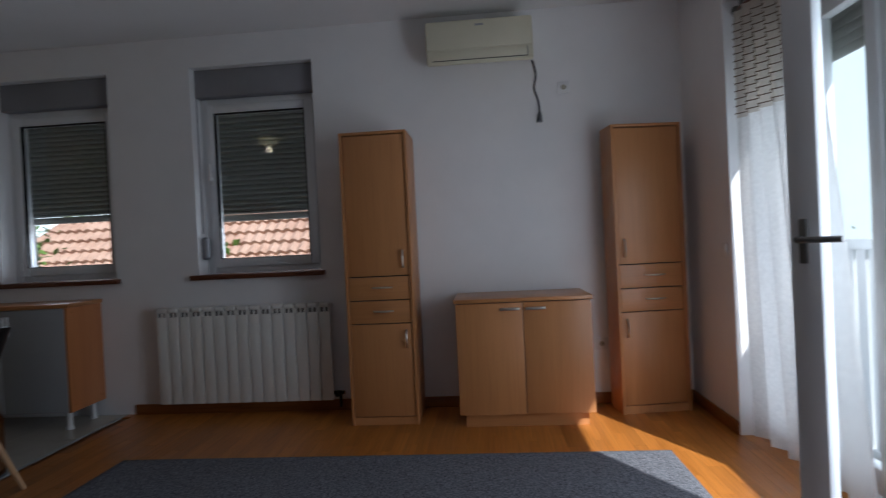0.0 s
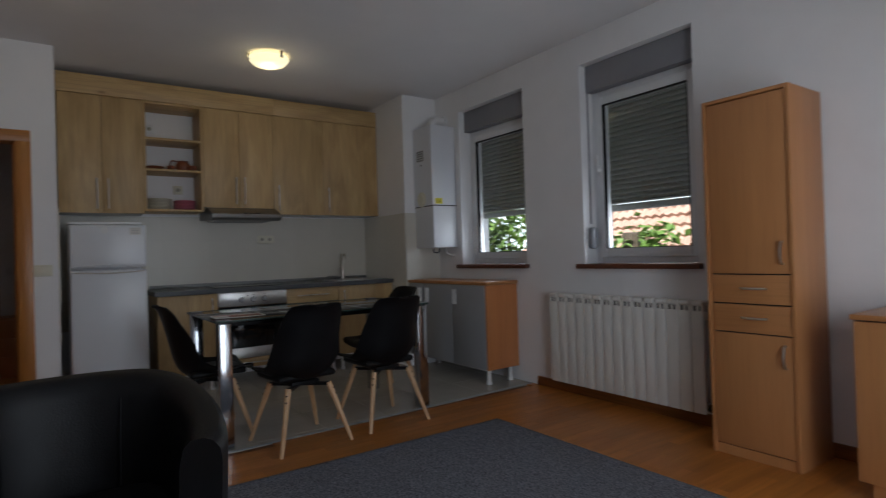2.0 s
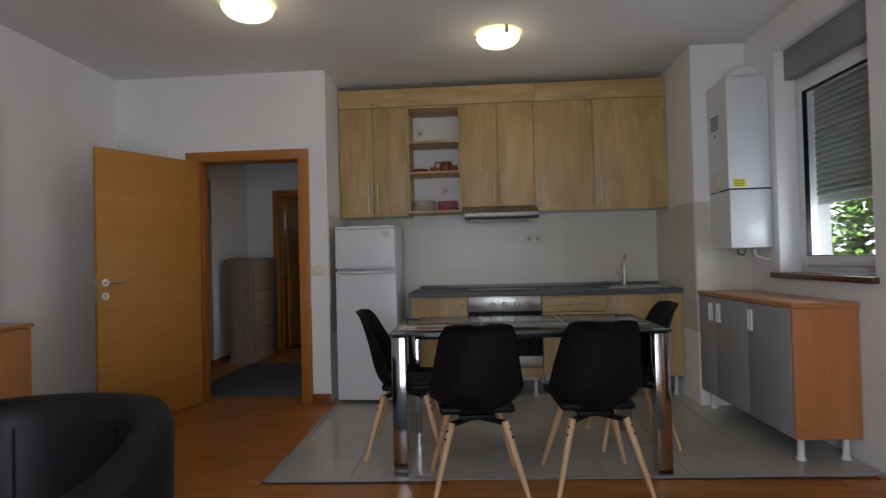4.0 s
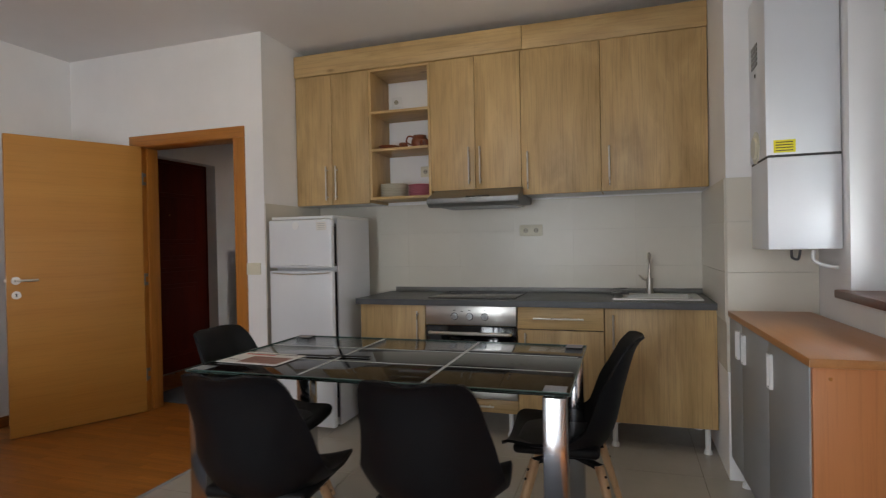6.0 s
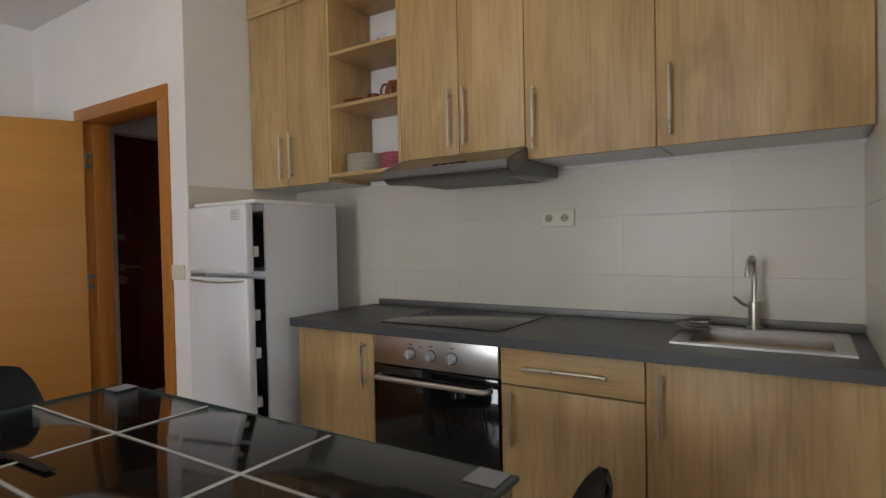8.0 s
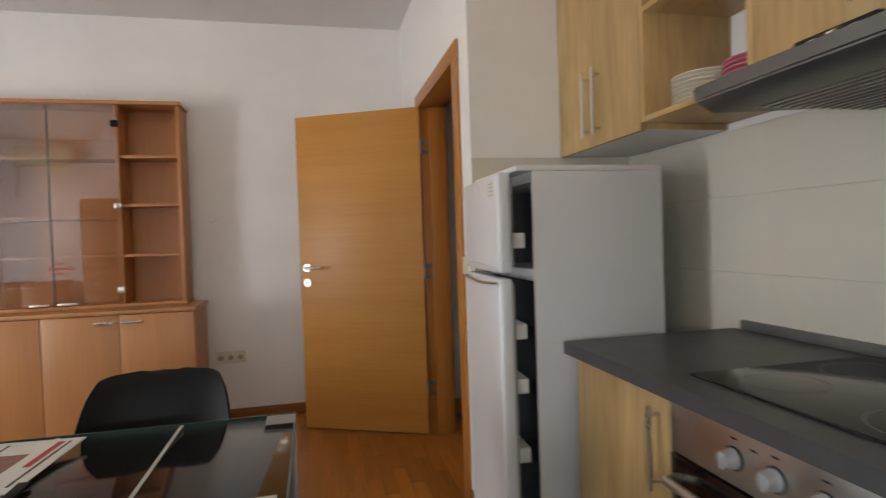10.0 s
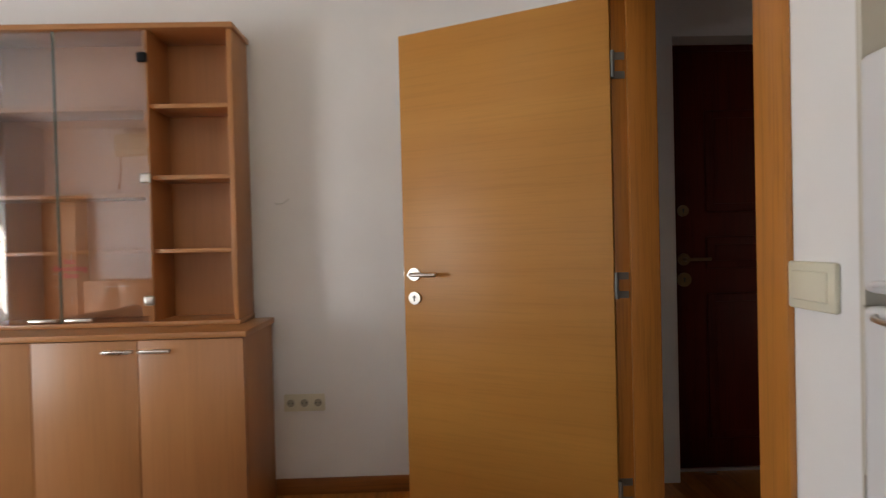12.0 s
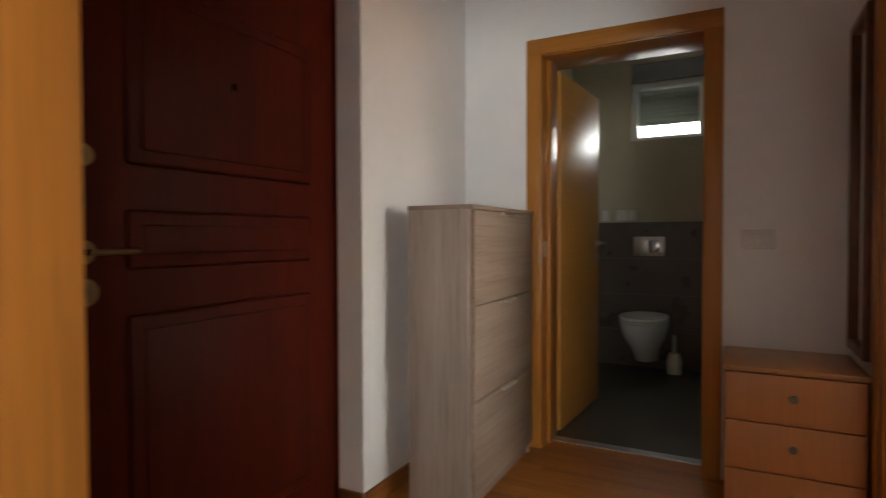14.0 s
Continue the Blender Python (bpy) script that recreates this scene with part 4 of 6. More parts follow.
for x0, x1, hx in ((0.006, 0.412, 0.335), (0.417, 0.824, 0.49)):
    d = boxpart("door", BEECH, low, x0, 0.008, 0.088, x1, 0.027, 0.766, bevel=0.0015)
    boxpart("handle", NICKEL, d, hx - 0.06, -0.014, 0.722, hx + 0.06, 0.009, 0.737, bevel=0.004, label="flat aluminium bar handle")

# radiator
rad = thing("radiator", "white ribbed aluminium radiator under the window", "radiator", -1.478, 4.088, 0.093)
for k in range(15):
    bm = bmesh.new()
    x = k * 0.0845
    box(bm, x + 0.002, 0.0, 0.0, x + 0.0825, 0.012, 0.62, bevel=0.006)
    box(bm, x + 0.003, 0.002, 0.612, x + 0.016, 0.03, 0.655, bevel=0.002)
    box(bm, x + 0.0685, 0.002, 0.612, x + 0.0815, 0.03, 0.655, bevel=0.002)
    box(bm, x + 0.006, 0.0, 0.650, x + 0.077, 0.085, 0.682, bevel=0.011, seg=3)
    box(bm, x + 0.034, 0.01, 0.01, x + 0.049, 0.085, 0.66, bevel=0.002)
    box(bm, x + 0.012, 0.03, 0.02, x + 0.071, 0.08, 0.06, bevel=0.006)
    box(bm, x + 0.012, 0.03, 0.56, x + 0.071, 0.08, 0.61, bevel=0.006)
    rib = part("rib", bm, RADW, rad, "", True)
    # dark sheet paints the shade inside the open top grille
    boxpart("slot_shade", DARKST, rib, x + 0.016, 0.012, 0.618, x + 0.0685, 0.016, 0.652)
bm = bmesh.new()
rod(bm, (1.25, 0.055, 0.04), (1.33, 0.055, 0.04), 0.013)
rod(bm, (1.30, 0.055, 0.04), (1.30, 0.055, -0.06), 0.011)
rod(bm, (1.29, 0.055, 0.04), (1.29, 0.0, 0.04), 0.018)
part("valve", bm, BLACKP, rad, "dark radiator valve", True)
for x in (0.2, 1.05):
    boxpart("bracket", RADW, rad, x, 0.08, 0.5, x + 0.03, 0.102, 0.53)

# air conditioner with its loose cable
ac = thing("air_conditioner", "cream wall-mounted air conditioner below the ceiling", "air conditioner", 0.555, 4.0, 2.325)
bm = bmesh.new()
box(bm, 0, 0.0, 0.0, 0.705, 0.19, 0.29, bevel=0.018, seg=4)
for v in bm.verts:
    if v.co.z < 0.1:
        v.co.z += 0.4 * max(0.0, v.co.y - 0.03)
part("body", bm, ACW, ac, "", True)
boxpart("front_panel", ACW, ac, 0.004, -0.008, 0.095, 0.701, 0.02, 0.282, bevel=0.008)
boxpart("flap", ACW, ac, 0.045, -0.004, 0.028, 0.665, 0.02, 0.086, bevel=0.005)
bm = bmesh.new()
box(bm, 0.04, -0.0015, 0.022, 0.67, 0.01, 0.027)
box(bm, 0.666, -0.0015, 0.026, 0.67, 0.01, 0.09)
part("vent_slot", bm, INKSHADE, ac)
boxpart("badge", GREYLAM, ac, 0.33, -0.0095, 0.24, 0.385, -0.0078, 0.253)
cable = thing("power_cable", "loose grey cable with a plug hanging on the wall", "cable", 0, 0, 0)
bm = bmesh.new()
tube(bm, arc([(1.262, 4.18, 2.37), (1.275, 4.183, 2.34), (1.285, 4.184, 2.26), (1.27, 4.184, 2.18), (1.295, 4.184, 2.09), (1.302, 4.18, 2.0)]), 0.007, 8)
part("cord", bm, CABLE, cable, "", True)
bm = bmesh.new()
rod(bm, (1.302, 4.18, 2.01), (1.298, 4.176, 1.965), 0.012, 0.018)
rod(bm, (1.298, 4.176, 1.965), (1.297, 4.175, 1.945), 0.02)
part("plug", bm, CABLE, cable, "", True)


def socket(name, label, m, holes=1, plate=CREAM, w=None, h=0.08):
    """Wall socket plate; its face looks along local -y."""
    s = thing(name, label, "socket")
    s.matrix_world = m
    w = w or 0.08 * holes
    boxpart("plate", plate, s, -w / 2, -0.009, -h / 2, w / 2, 0, h / 2, bevel=0.004)
    for k in range(holes):
        x = (k - (holes - 1) / 2) * min(0.075, w / max(holes, 1))
        bm = bmesh.new()
        rod(bm, (x, -0.011, 0), (x, -0.008, 0), 0.022, n=20)
        inner = part("socket_ring", bm, plate, s, "", True)
        # flat darker disc paints the shade of the socket's hollow
        bm = bmesh.new()
        rod(bm, (x, -0.0118, 0), (x, -0.0105, 0), 0.018, n=18)
        part("socket_well", bm, WELL, inner, "", True)
        bm = bmesh.new()
        for dx in (-0.009, 0.009):
            rod(bm, (x + dx, -0.0125, 0), (x + dx, -0.0112, 0), 0.003, n=8)
        part("pin_hole", bm, INKSHADE, inner)
    return s


def rocker(name, label, m, w, h, rockers, plate=CREAM):
    s = thing(name, label, "light switch")
    s.matrix_world = m
    boxpart("plate", plate, s, -w / 2, -0.011, -h / 2, w / 2, 0, h / 2, bevel=0.005)
    n = (w - 0.03) / rockers
    for k in range(rockers):
        x = -w / 2 + 0.015 + k * n
        boxpart("rocker", plate, s, x + 0.001, -0.0145, -h / 2 + 0.016, x + n - 0.001, -0.008, h / 2 - 0.016, bevel=0.003)
    return s


socket("wall_socket", "white single wall socket beside the hanging cable", pose(1.468, YN, 2.172), 1, WHITEP)
socket("wall_socket", "white double wall socket low between the beech cabinets", pose(1.61, YN, 0.408), 2, WHITEP)
socket("wall_socket", "white triple socket strip beside the display cabinet", pose(-2.04, YS, 0.43, 0, 0, 180), 3, CREAM, 0.19)
rocker("light_switch", "ivory light switch beside the hall door", pose(XW, 0.835, 1.077, 0, 0, 90), 0.118, 0.082, 1)
rocker("light_switch", "white light switch beside the balcony opening", pose(XE, 3.6, 1.03, 0, 0, -90), 0.075, 0.08, 1, WHITEP)

# display cabinet on a low sideboard
side = thing("sideboard", "beech sideboard with four doors along the white wall", "sideboard", -1.90, -0.845, 0)
SW, SD = 1.66, 0.39
boxpart("body", BEECH, side, 0, 0.0, 0.0, SW, SD - 0.02, 0.81, bevel=0.0015)
boxpart("top", BEECHX, side, -0.012, 0.0, 0.811, SW + 0.012, SD + 0.008, 0.835, bevel=0.002)
# black sheet gives the gaps between the four doors their shade
boxpart("gap_shade", INKSHADE, side, 0.004, SD - 0.0198, 0.084, SW - 0.004, SD - 0.0192, 0.8105)
boxpart("plinth", BEECHX, side, 0.002, SD - 0.02, 0.0, SW - 0.002, SD - 0.006, 0.082)
for k in range(4):
    x0, x1 = k * SW / 4 + 0.002, (k + 1) * SW / 4 - 0.002
    d = boxpart("door", BEECH, side, x0, SD - 0.019, 0.086, x1, SD, 0.807, bevel=0.0015)
    hx = x1 - 0.07 if k % 2 == 0 else x0 + 0.07
    boxpart("handle", NICKEL, d, hx - 0.058, SD, 0.758, hx + 0.058, SD + 0.024, 0.772, bevel=0.004, label="flat aluminium bar handle")
hut = thing("display_cabinet", "beech display cabinet with open shelves and two bronze glass doors", "display cabinet", -1.82, -0.845, 0.836)
HW, HD, HH = 1.48, 0.20, 1.28
for x in (0.0, 0.355, 1.105, HW - 0.022):
    boxpart("upright", BEECH, hut, x, 0, 0.02, x + 0.022, HD, HH - 0.022, bevel=0.0015)
boxpart("bottom", BEECHX, hut, -0.005, 0, 0, HW + 0.005, HD + 0.004, 0.02, bevel=0.002)
boxpart("top", BEECHX, hut, -0.012, 0, HH - 0.022, HW + 0.012, HD + 0.022, HH, bevel=0.002)
boxpart("back", BEECH, hut, 0.022, 0, 0.02, HW - 0.022, 0.008, HH - 0.022)
for x0, x1, zs in ((0.022, 0.355, (0.31, 0.625, 0.93)), (1.127, HW - 0.022, (0.31, 0.625, 0.93)), (0.377, 1.105, (0.312, 0.553, 0.923))):
    for z in zs:
        boxpart("shelf", BEECHX, hut, x0, 0.008, z, x1, HD - 0.015, z + 0.018, bevel=0.001)
for k, (x0, x1) in enumerate(((0.36, 0.742), (0.745, 1.122))):
    g = boxpart("glass_door", TINTED, hut, x0, HD + 0.002, 0.022, x1, HD + 0.007, HH - 0.026)
    g.visible_shadow = False
    hx = x1 - 0.075 if k == 0 else x0 + 0.075
    boxpart("handle", NICKEL, g, hx - 0.055, HD + 0.007, 0.028, hx + 0.055, HD + 0.022, 0.042, bevel=0.004, label="flat aluminium bar handle")
    bm = bmesh.new()
    e = x1 if k == 0 else x0
    box(bm, e - 0.002, HD + 0.001, 0.022, e + 0.002, HD + 0.008, HH - 0.026)
    part("glass_edge", bm, EDGEG, g)
    for z in (0.11, 0.63, 1.14):
        hx = x0 + 0.012 if k == 0 else x1 - 0.012
        black = k == 0 and z > 1
        bm = bmesh.new()
        box(bm, hx - 0.022, HD + 0.005, z - 0.021, hx + 0.022, HD + 0.016, z + 0.021, bevel=0.009, seg=3)
        part("glass_hinge", bm, BLACKP if black else NICKEL, g, "black glass hinge clip" if black else "satin glass hinge clip", True)
for i, w in enumerate(("bez", "duvanskog", "dima")):
    text("sticker_word", w, 0.034, REDINK, hut, pose(0.70, HD + 0.0085, 0.285 - i * 0.03, 90, 0, 180), "red sticker lettering")
wire = thing("loose_wire", "short loose white wire sticking out of the wall", "wire")
bm = bmesh.new()
tube(bm, arc([(-1.93, YS, 1.365), (-1.94, YS + 0.015, 1.36), (-1.97, YS + 0.03, 1.362), (-2.0, YS + 0.035, 1.38)]), 0.0035, 6)
part("wire", bm, WHITEP, wire, "", True)

# rug
rug = thing("rug", "dark grey short-pile rug on the parquet", "rug", 0.295, 1.93, 0)
bm = bmesh.new()
bmesh.ops.create_grid(bm, x_segments=90, y_segments=84, size=0.5)
bmesh.ops.scale(bm, vec=(3.03, 2.76, 1), verts=bm.verts)
for v in bm.verts:
    v.co.z = 0.012 + 0.002 * noise.noise(v.co * 9) if abs(v.co.x) < 1.5 and abs(v.co.y) < 1.37 else 0.002
part("carpet", bm, RUGM, rug, "", True)


# tub armchair
def armchair(x, y, rz):
    a = thing("armchair", "black leather tub armchair on the grey rug", "armchair", x, y, 0.012, rz)
    bm = bmesh.new()
    n, rings = 40, []
    # wrap-around back: inner and outer wall as one swept section
    for i in range(n + 1):
        t = radians(-128) + radians(256) * i / n
        front = abs(i / n - 0.5) * 2
        top = 0.748 - 0.19 * max(0, front - 0.3) ** 1.25
        f = (abs(math.cos(t)) ** 2.5 + abs(math.sin(t)) ** 2.5) ** (-1 / 2.5) * 0.97
        sec = [(0.36, 0.07), (0.375, 0.3), (0.385, top - 0.06), (0.38, top - 0.028), (0.362, top - 0.006), (0.335, top), (0.305, top - 0.008), (0.285, top - 0.03), (0.275, top - 0.08), (0.27, 0.35), (0.27, 0.2)]
        ring = []
        for r, z in sec:
            s = f * (1.0 + 0.04 * math.cos(t) ** 2)
            ring.append(bm.verts.new((-r * s * math.cos(t), r * f * 1.02 * math.sin(t), z)))
        rings.append(ring)
    for p, q in zip(rings, rings[1:]):
        for k in range(len(p) - 1):
            bm.faces.new((p[k], q[k], q[k + 1], p[k + 1]))
    bm.faces.new(rings[0])
    bm.faces.new(rings[-1][::-1])
    part("back", bm, BLACKL, a, "wrap-around padded leather back", True)
    bm = bmesh.new()
    box(bm, -0.26, -0.27, 0.2, 0.36, 0.27, 0.40, bevel=0.05, seg=5)
    part("seat_cushion", bm, BLACKL, a, "", True)
    bm = bmesh.new()
    box(bm, -0.27, -0.28, 0.07, 0.34, 0.28, 0.22, bevel=0.03, seg=3)
    part("base", bm, BLACKL, a, "", True)
    for sx, sy in ((-0.22, -0.22), (-0.22, 0.22), (0.27, -0.22), (0.27, 0.22)):
        bm = bmesh.new()
        rod(bm, (sx, sy, 0), (sx, sy, 0.075), 0.02, 0.026)
        part("leg", bm, BLACKP, a, "", True)
    for t in (-32, 32):
        c, s = math.cos(radians(t)), math.sin(radians(t))
        bm = bmesh.new()
        tube(bm, [(-0.268 * c, 0.272 * s, 0.40), (-0.272 * c, 0.277 * s, 0.55), (-0.281 * c, 0.286 * s, 0.67)], 0.0022, 6)
        part("seam", bm, BLACKP, a, "", True)
    return a


armchair(ARM[0], ARM[1], ARM[2])


# ceiling lamps
def lamp(x, y, label):
    l = thing("ceiling_lamp", label, "ceiling lamp", x, y, ZC, group="ceiling lamps")
    bm = bmesh.new()
    rod(bm, (0, 0, -0.02), (0, 0, 0), 0.1, n=28)
    part("base", bm, WHITEP, l, "", True)
    bm = bmesh.new()
    lathe(bm, [(0.152, -0.022), (0.155, -0.028), (0.148, -0.045), (0.125, -0.068), (0.085, -0.085), (0.04, -0.094), (0.0, -0.096)], 32)
    part("shade", bm, SHADE, l, "lit alabaster glass bowl", True)
    for k in range(3):
        bm = bmesh.new()
        a = radians(120 * k + 20)
        box(bm, 0.148, -0.012, -0.05, 0.16, 0.012, -0.0, bevel=0.003, m=Matrix.Rotation(a, 4, "Z"))
        part("clip", bm, NICKEL, l, "", True)
    p = new("lamp_light", bpy.data.lights.new("lamp_light", "POINT"))
    p.data.energy, p.data.color, p.data.shadow_soft_size = LAMPW, (1.0, 0.83, 0.55), 0.04
    p.location = (x, y, ZC - 0.15)
    return l


lamp(-2.72, 2.33, "lit round glass ceiling lamp in front of the kitchen")
lamp(-2.075, 0.80, "lit round glass ceiling lamp in front of the hall door")


# curtain and its rod
def curtain(name, x, y0, y1, z0, z1, folds, depth, label):
    c = thing(name, label, "curtain", x, 0, 0)
    for zz0, zz1, m, nm in ((z0, 1.74, CURTAIN, "voile"), (1.74, z1, CURTOP, "striped_top")):
        bm = bmesh.new()
        nu, nv = folds * 10, 30
        grid = []
        for j in range(nv + 1):
            z = zz0 + (zz1 - zz0) * j / nv
            k = 1 - 0.35 * (z - z0) / (z1 - z0)
            yl = y0 + 0.34 * (z - z0) / (z1 - z0)      # gathered towards the top
            row = []
            for i in range(nu + 1):
                u = i / nu
                a = u * folds * 2 * math.pi
                row.append(bm.verts.new((depth * k * math.sin(a + 0.4 * math.sin(z * 2)) + 0.02 * math.sin(3.1 * u + z), yl + (y1 - yl) * u + 0.3 * depth * math.sin(2 * a), z)))
            grid.append(row)
        for p, q in zip(grid, grid[1:]):
            for i in range(nu):
                bm.faces.new((p[i], p[i + 1], q[i + 1], q[i]))
        part(nm, bm, m, c, "white voile" if m is CURTAIN else "beige striped voile", True)
    for k in range(13):
        z = 1.76 + k * 0.04
        bm = bmesh.new()
        nu = folds * 10
        kk = 1 - 0.35 * (z - z0) / (z1 - z0)
        yl = y0 + 0.34 * (z - z0) / (z1 - z0)
        rows = []
        for dz in (0, 0.006):
            rows.append([bm.verts.new((depth * kk * math.sin(i / nu * folds * 2 * math.pi + 0.4 * math.sin(z * 2)) + 0.02 * math.sin(3.1 * i / nu + z) - 0.008, yl + (y1 - yl) * i / nu + 0.3 * depth * math.sin(2 * i / nu * folds * 2 * math.pi), z + dz)) for i in range(nu + 1)])
        for i in range(nu):
            bm.faces.new((rows[0][i], rows[0][i + 1], rows[1][i + 1], rows[1][i]))
        part("stripe", bm, STRIPE, c, "", True)
    return c


curtain("curtain", XE + 0.06, 2.52, 3.45, 0.03, 2.31, 6, 0.035, "white voile curtain with a beige striped top at the balcony")
rodt = thing("curtain_rod", "brown curtain rod with a ball end above the balcony opening", "curtain rod", XE + 0.06, 0, 2.33)
bm = bmesh.new()
rod(bm, (0, 1.78, 0), (0, 3.47, 0), 0.011, n=14)
part("pole", bm, SILLWOOD, rodt, "", True)
for y in (1.78, 3.475):
    bm = bmesh.new()
    lathe(bm, [(0, -0.03), (0.02, -0.022), (0.028, 0), (0.02, 0.022), (0, 0.03)], 14, Matrix.Translation((0, y, 0)))
    part("finial", bm, DARKST, rodt, "", True)
for y in (1.82, 3.42):
    bm = bmesh.new()
    box(bm, -0.01, y - 0.01, -0.012, 0.01, y + 0.01, 0.062, bevel=0.003)
    part("bracket", bm, DARKST, rodt, "", True)

# ---- dining corner ----
table = thing("dining_table", "dining table with a black glass top and chrome legs", "table", TABLE[0], TABLE[1], 0, TABLE[2])
TX, TY, TH = TABLE[3], TABLE[4], 0.755
glass = boxpart("glass_top", TABLEG, table, -TX, -TY, TH - 0.012, TX, TY, TH, bevel=0.003, label="smoked black glass top with pale lines")
boxpart("underglass", BLACKG, table, -TX + 0.012, -TY + 0.012, TH - 0.0165, TX - 0.012, TY - 0.012, TH - 0.0135)
for k in (-1, 1):
    boxpart("line", FROST, glass, -TX + 0.02, k * TY * 0.33 - 0.006, TH + 0.0002, TX - 0.02, k * TY * 0.33 + 0.006, TH + 0.0012)
    boxpart("line", FROST, glass, k * TX * 0.33 - 0.004, -TY + 0.02, TH + 0.0003, k * TX * 0.33 + 0.004, TY - 0.02, TH + 0.0014)
bm = bmesh.new()
for r in ((-TX - 0.001, -TY, TX + 0.001, -TY + 0.004), (-TX - 0.001, TY - 0.004, TX + 0.001, TY), (-TX, -TY, -TX + 0.004, TY), (TX - 0.004, -TY, TX, TY)):
    box(bm, r[0], r[1], TH - 0.010, r[2], r[3], TH + 0.0006)
part("glass_edge", bm, EDGEG, glass)
for sx in (-1, 1):
    for sy in (-1, 1):
        x, y = sx * (TX - 0.037), sy * (TY - 0.052)
        boxpart("leg", CHROME, table, x - 0.038, y - 0.038, 0.0, x + 0.038, y + 0.038, TH - 0.018, bevel=0.004, label="square chrome leg")
        # grey square on the opaque glass stands for the leg top seen through it
        boxpart("leg_top_mark", GREYPVC, table, x - 0.036, y - 0.036, TH + 0.0006, x + 0.036, y + 0.036, TH + 0.002)
for sy in (-1, 1):
    boxpart("apron", BLACKP, table, -TX + 0.14, sy * (TY - 0.14) - 0.012, TH - 0.05, TX - 0.14, sy * (TY - 0.14) + 0.012, TH - 0.02, bevel=0.002)
for sx in (-1, 1):
    boxpart("apron", BLACKP, table, sx * (TX - 0.14) - 0.012, -TY + 0.152, TH - 0.05, sx * (TX - 0.14) + 0.012, TY - 0.152, TH - 0.02, bevel=0.002)


def chair_shell(bm):
    """Moulded bucket: seat, curved back and wing sides, as one surface with thickness."""
    # line along the middle, from the seat's front to the top of the back
    mid = arc([(0.24, 0, 0.392), (0.205, 0, 0.412), (0.09, 0, 0.392), (-0.04, 0, 0.376), (-0.13, 0, 0.398), (-0.185, 0, 0.48), (-0.222, 0, 0.63), (-0.262, 0, 0.775), (-0.286, 0, 0.822), (-0.305, 0, 0.833)], 5)
    n, rows = len(mid), []
    for i, p in enumerate(mid):
        s = i / (n - 1)
        back = max(0.0, (s - 0.42) / 0.58)
        half = 0.20 + 0.035 * math.sin(math.pi * min(s / 0.85, 1.0)) - 0.052 * max(0, (s - 0.5) / 0.5) ** 1.3 - 0.07 * (1 - math.sqrt(1 - 0.98 * max(0, (s - 0.86) / 0.14) ** 2)) - 0.03 * max(0, (0.12 - s) / 0.12) ** 2
        wing = 0.10 * math.exp(-((s - 0.5) / 0.22) ** 2) + 0.026
        top = max(0.0, (s - 0.72) / 0.28)
        row = []
        for k in range(-9, 10):
            u = k / 9
            lift = wing * abs(u) ** 2.4
            # raised shoulders either side of a dip, rounded off at the edge
            ear = (0.013 * math.sin(min(abs(u) / 0.75, 1.0) * math.pi / 2) ** 2) * top ** 2
            row.append(bm.verts.new((p.x + lift * (0.35 + 0.75 * min(back * 2.2, 1)), u * half, p.z + lift * (1 - min(back * 1.9, 1)) + ear)))
        rows.append(row)
    # a second skin set back along the surface, joined round the rim
    skin, last = [], len(rows) - 1
    for r, row in enumerate(rows):
        line = []
        for k, v in enumerate(row):
            along = rows[min(r + 1, last)][k].co - rows[max(r - 1, 0)][k].co
            side = row[min(k + 1, 18)].co - row[max(k - 1, 0)].co
            line.append(bm.verts.new(v.co + 0.011 * side.cross(along).normalized()))
        skin.append(line)
    for net in (rows, skin):
        for a, b in zip(net, net[1:]):
            for k in range(18):
                bm.faces.new((a[k], a[k + 1], b[k + 1], b[k]))
    rim = [(0, k) for k in range(19)] + [(r, 18) for r in range(1, last + 1)] + [(last, k) for k in range(17, -1, -1)] + [(r, 0) for r in range(last - 1, 0, -1)]
    for (a, b), (c, d) in zip(rim, rim[1:] + rim[:1]):
        bm.faces.new((rows[a][b], rows[c][d], skin[c][d], skin[a][b]))


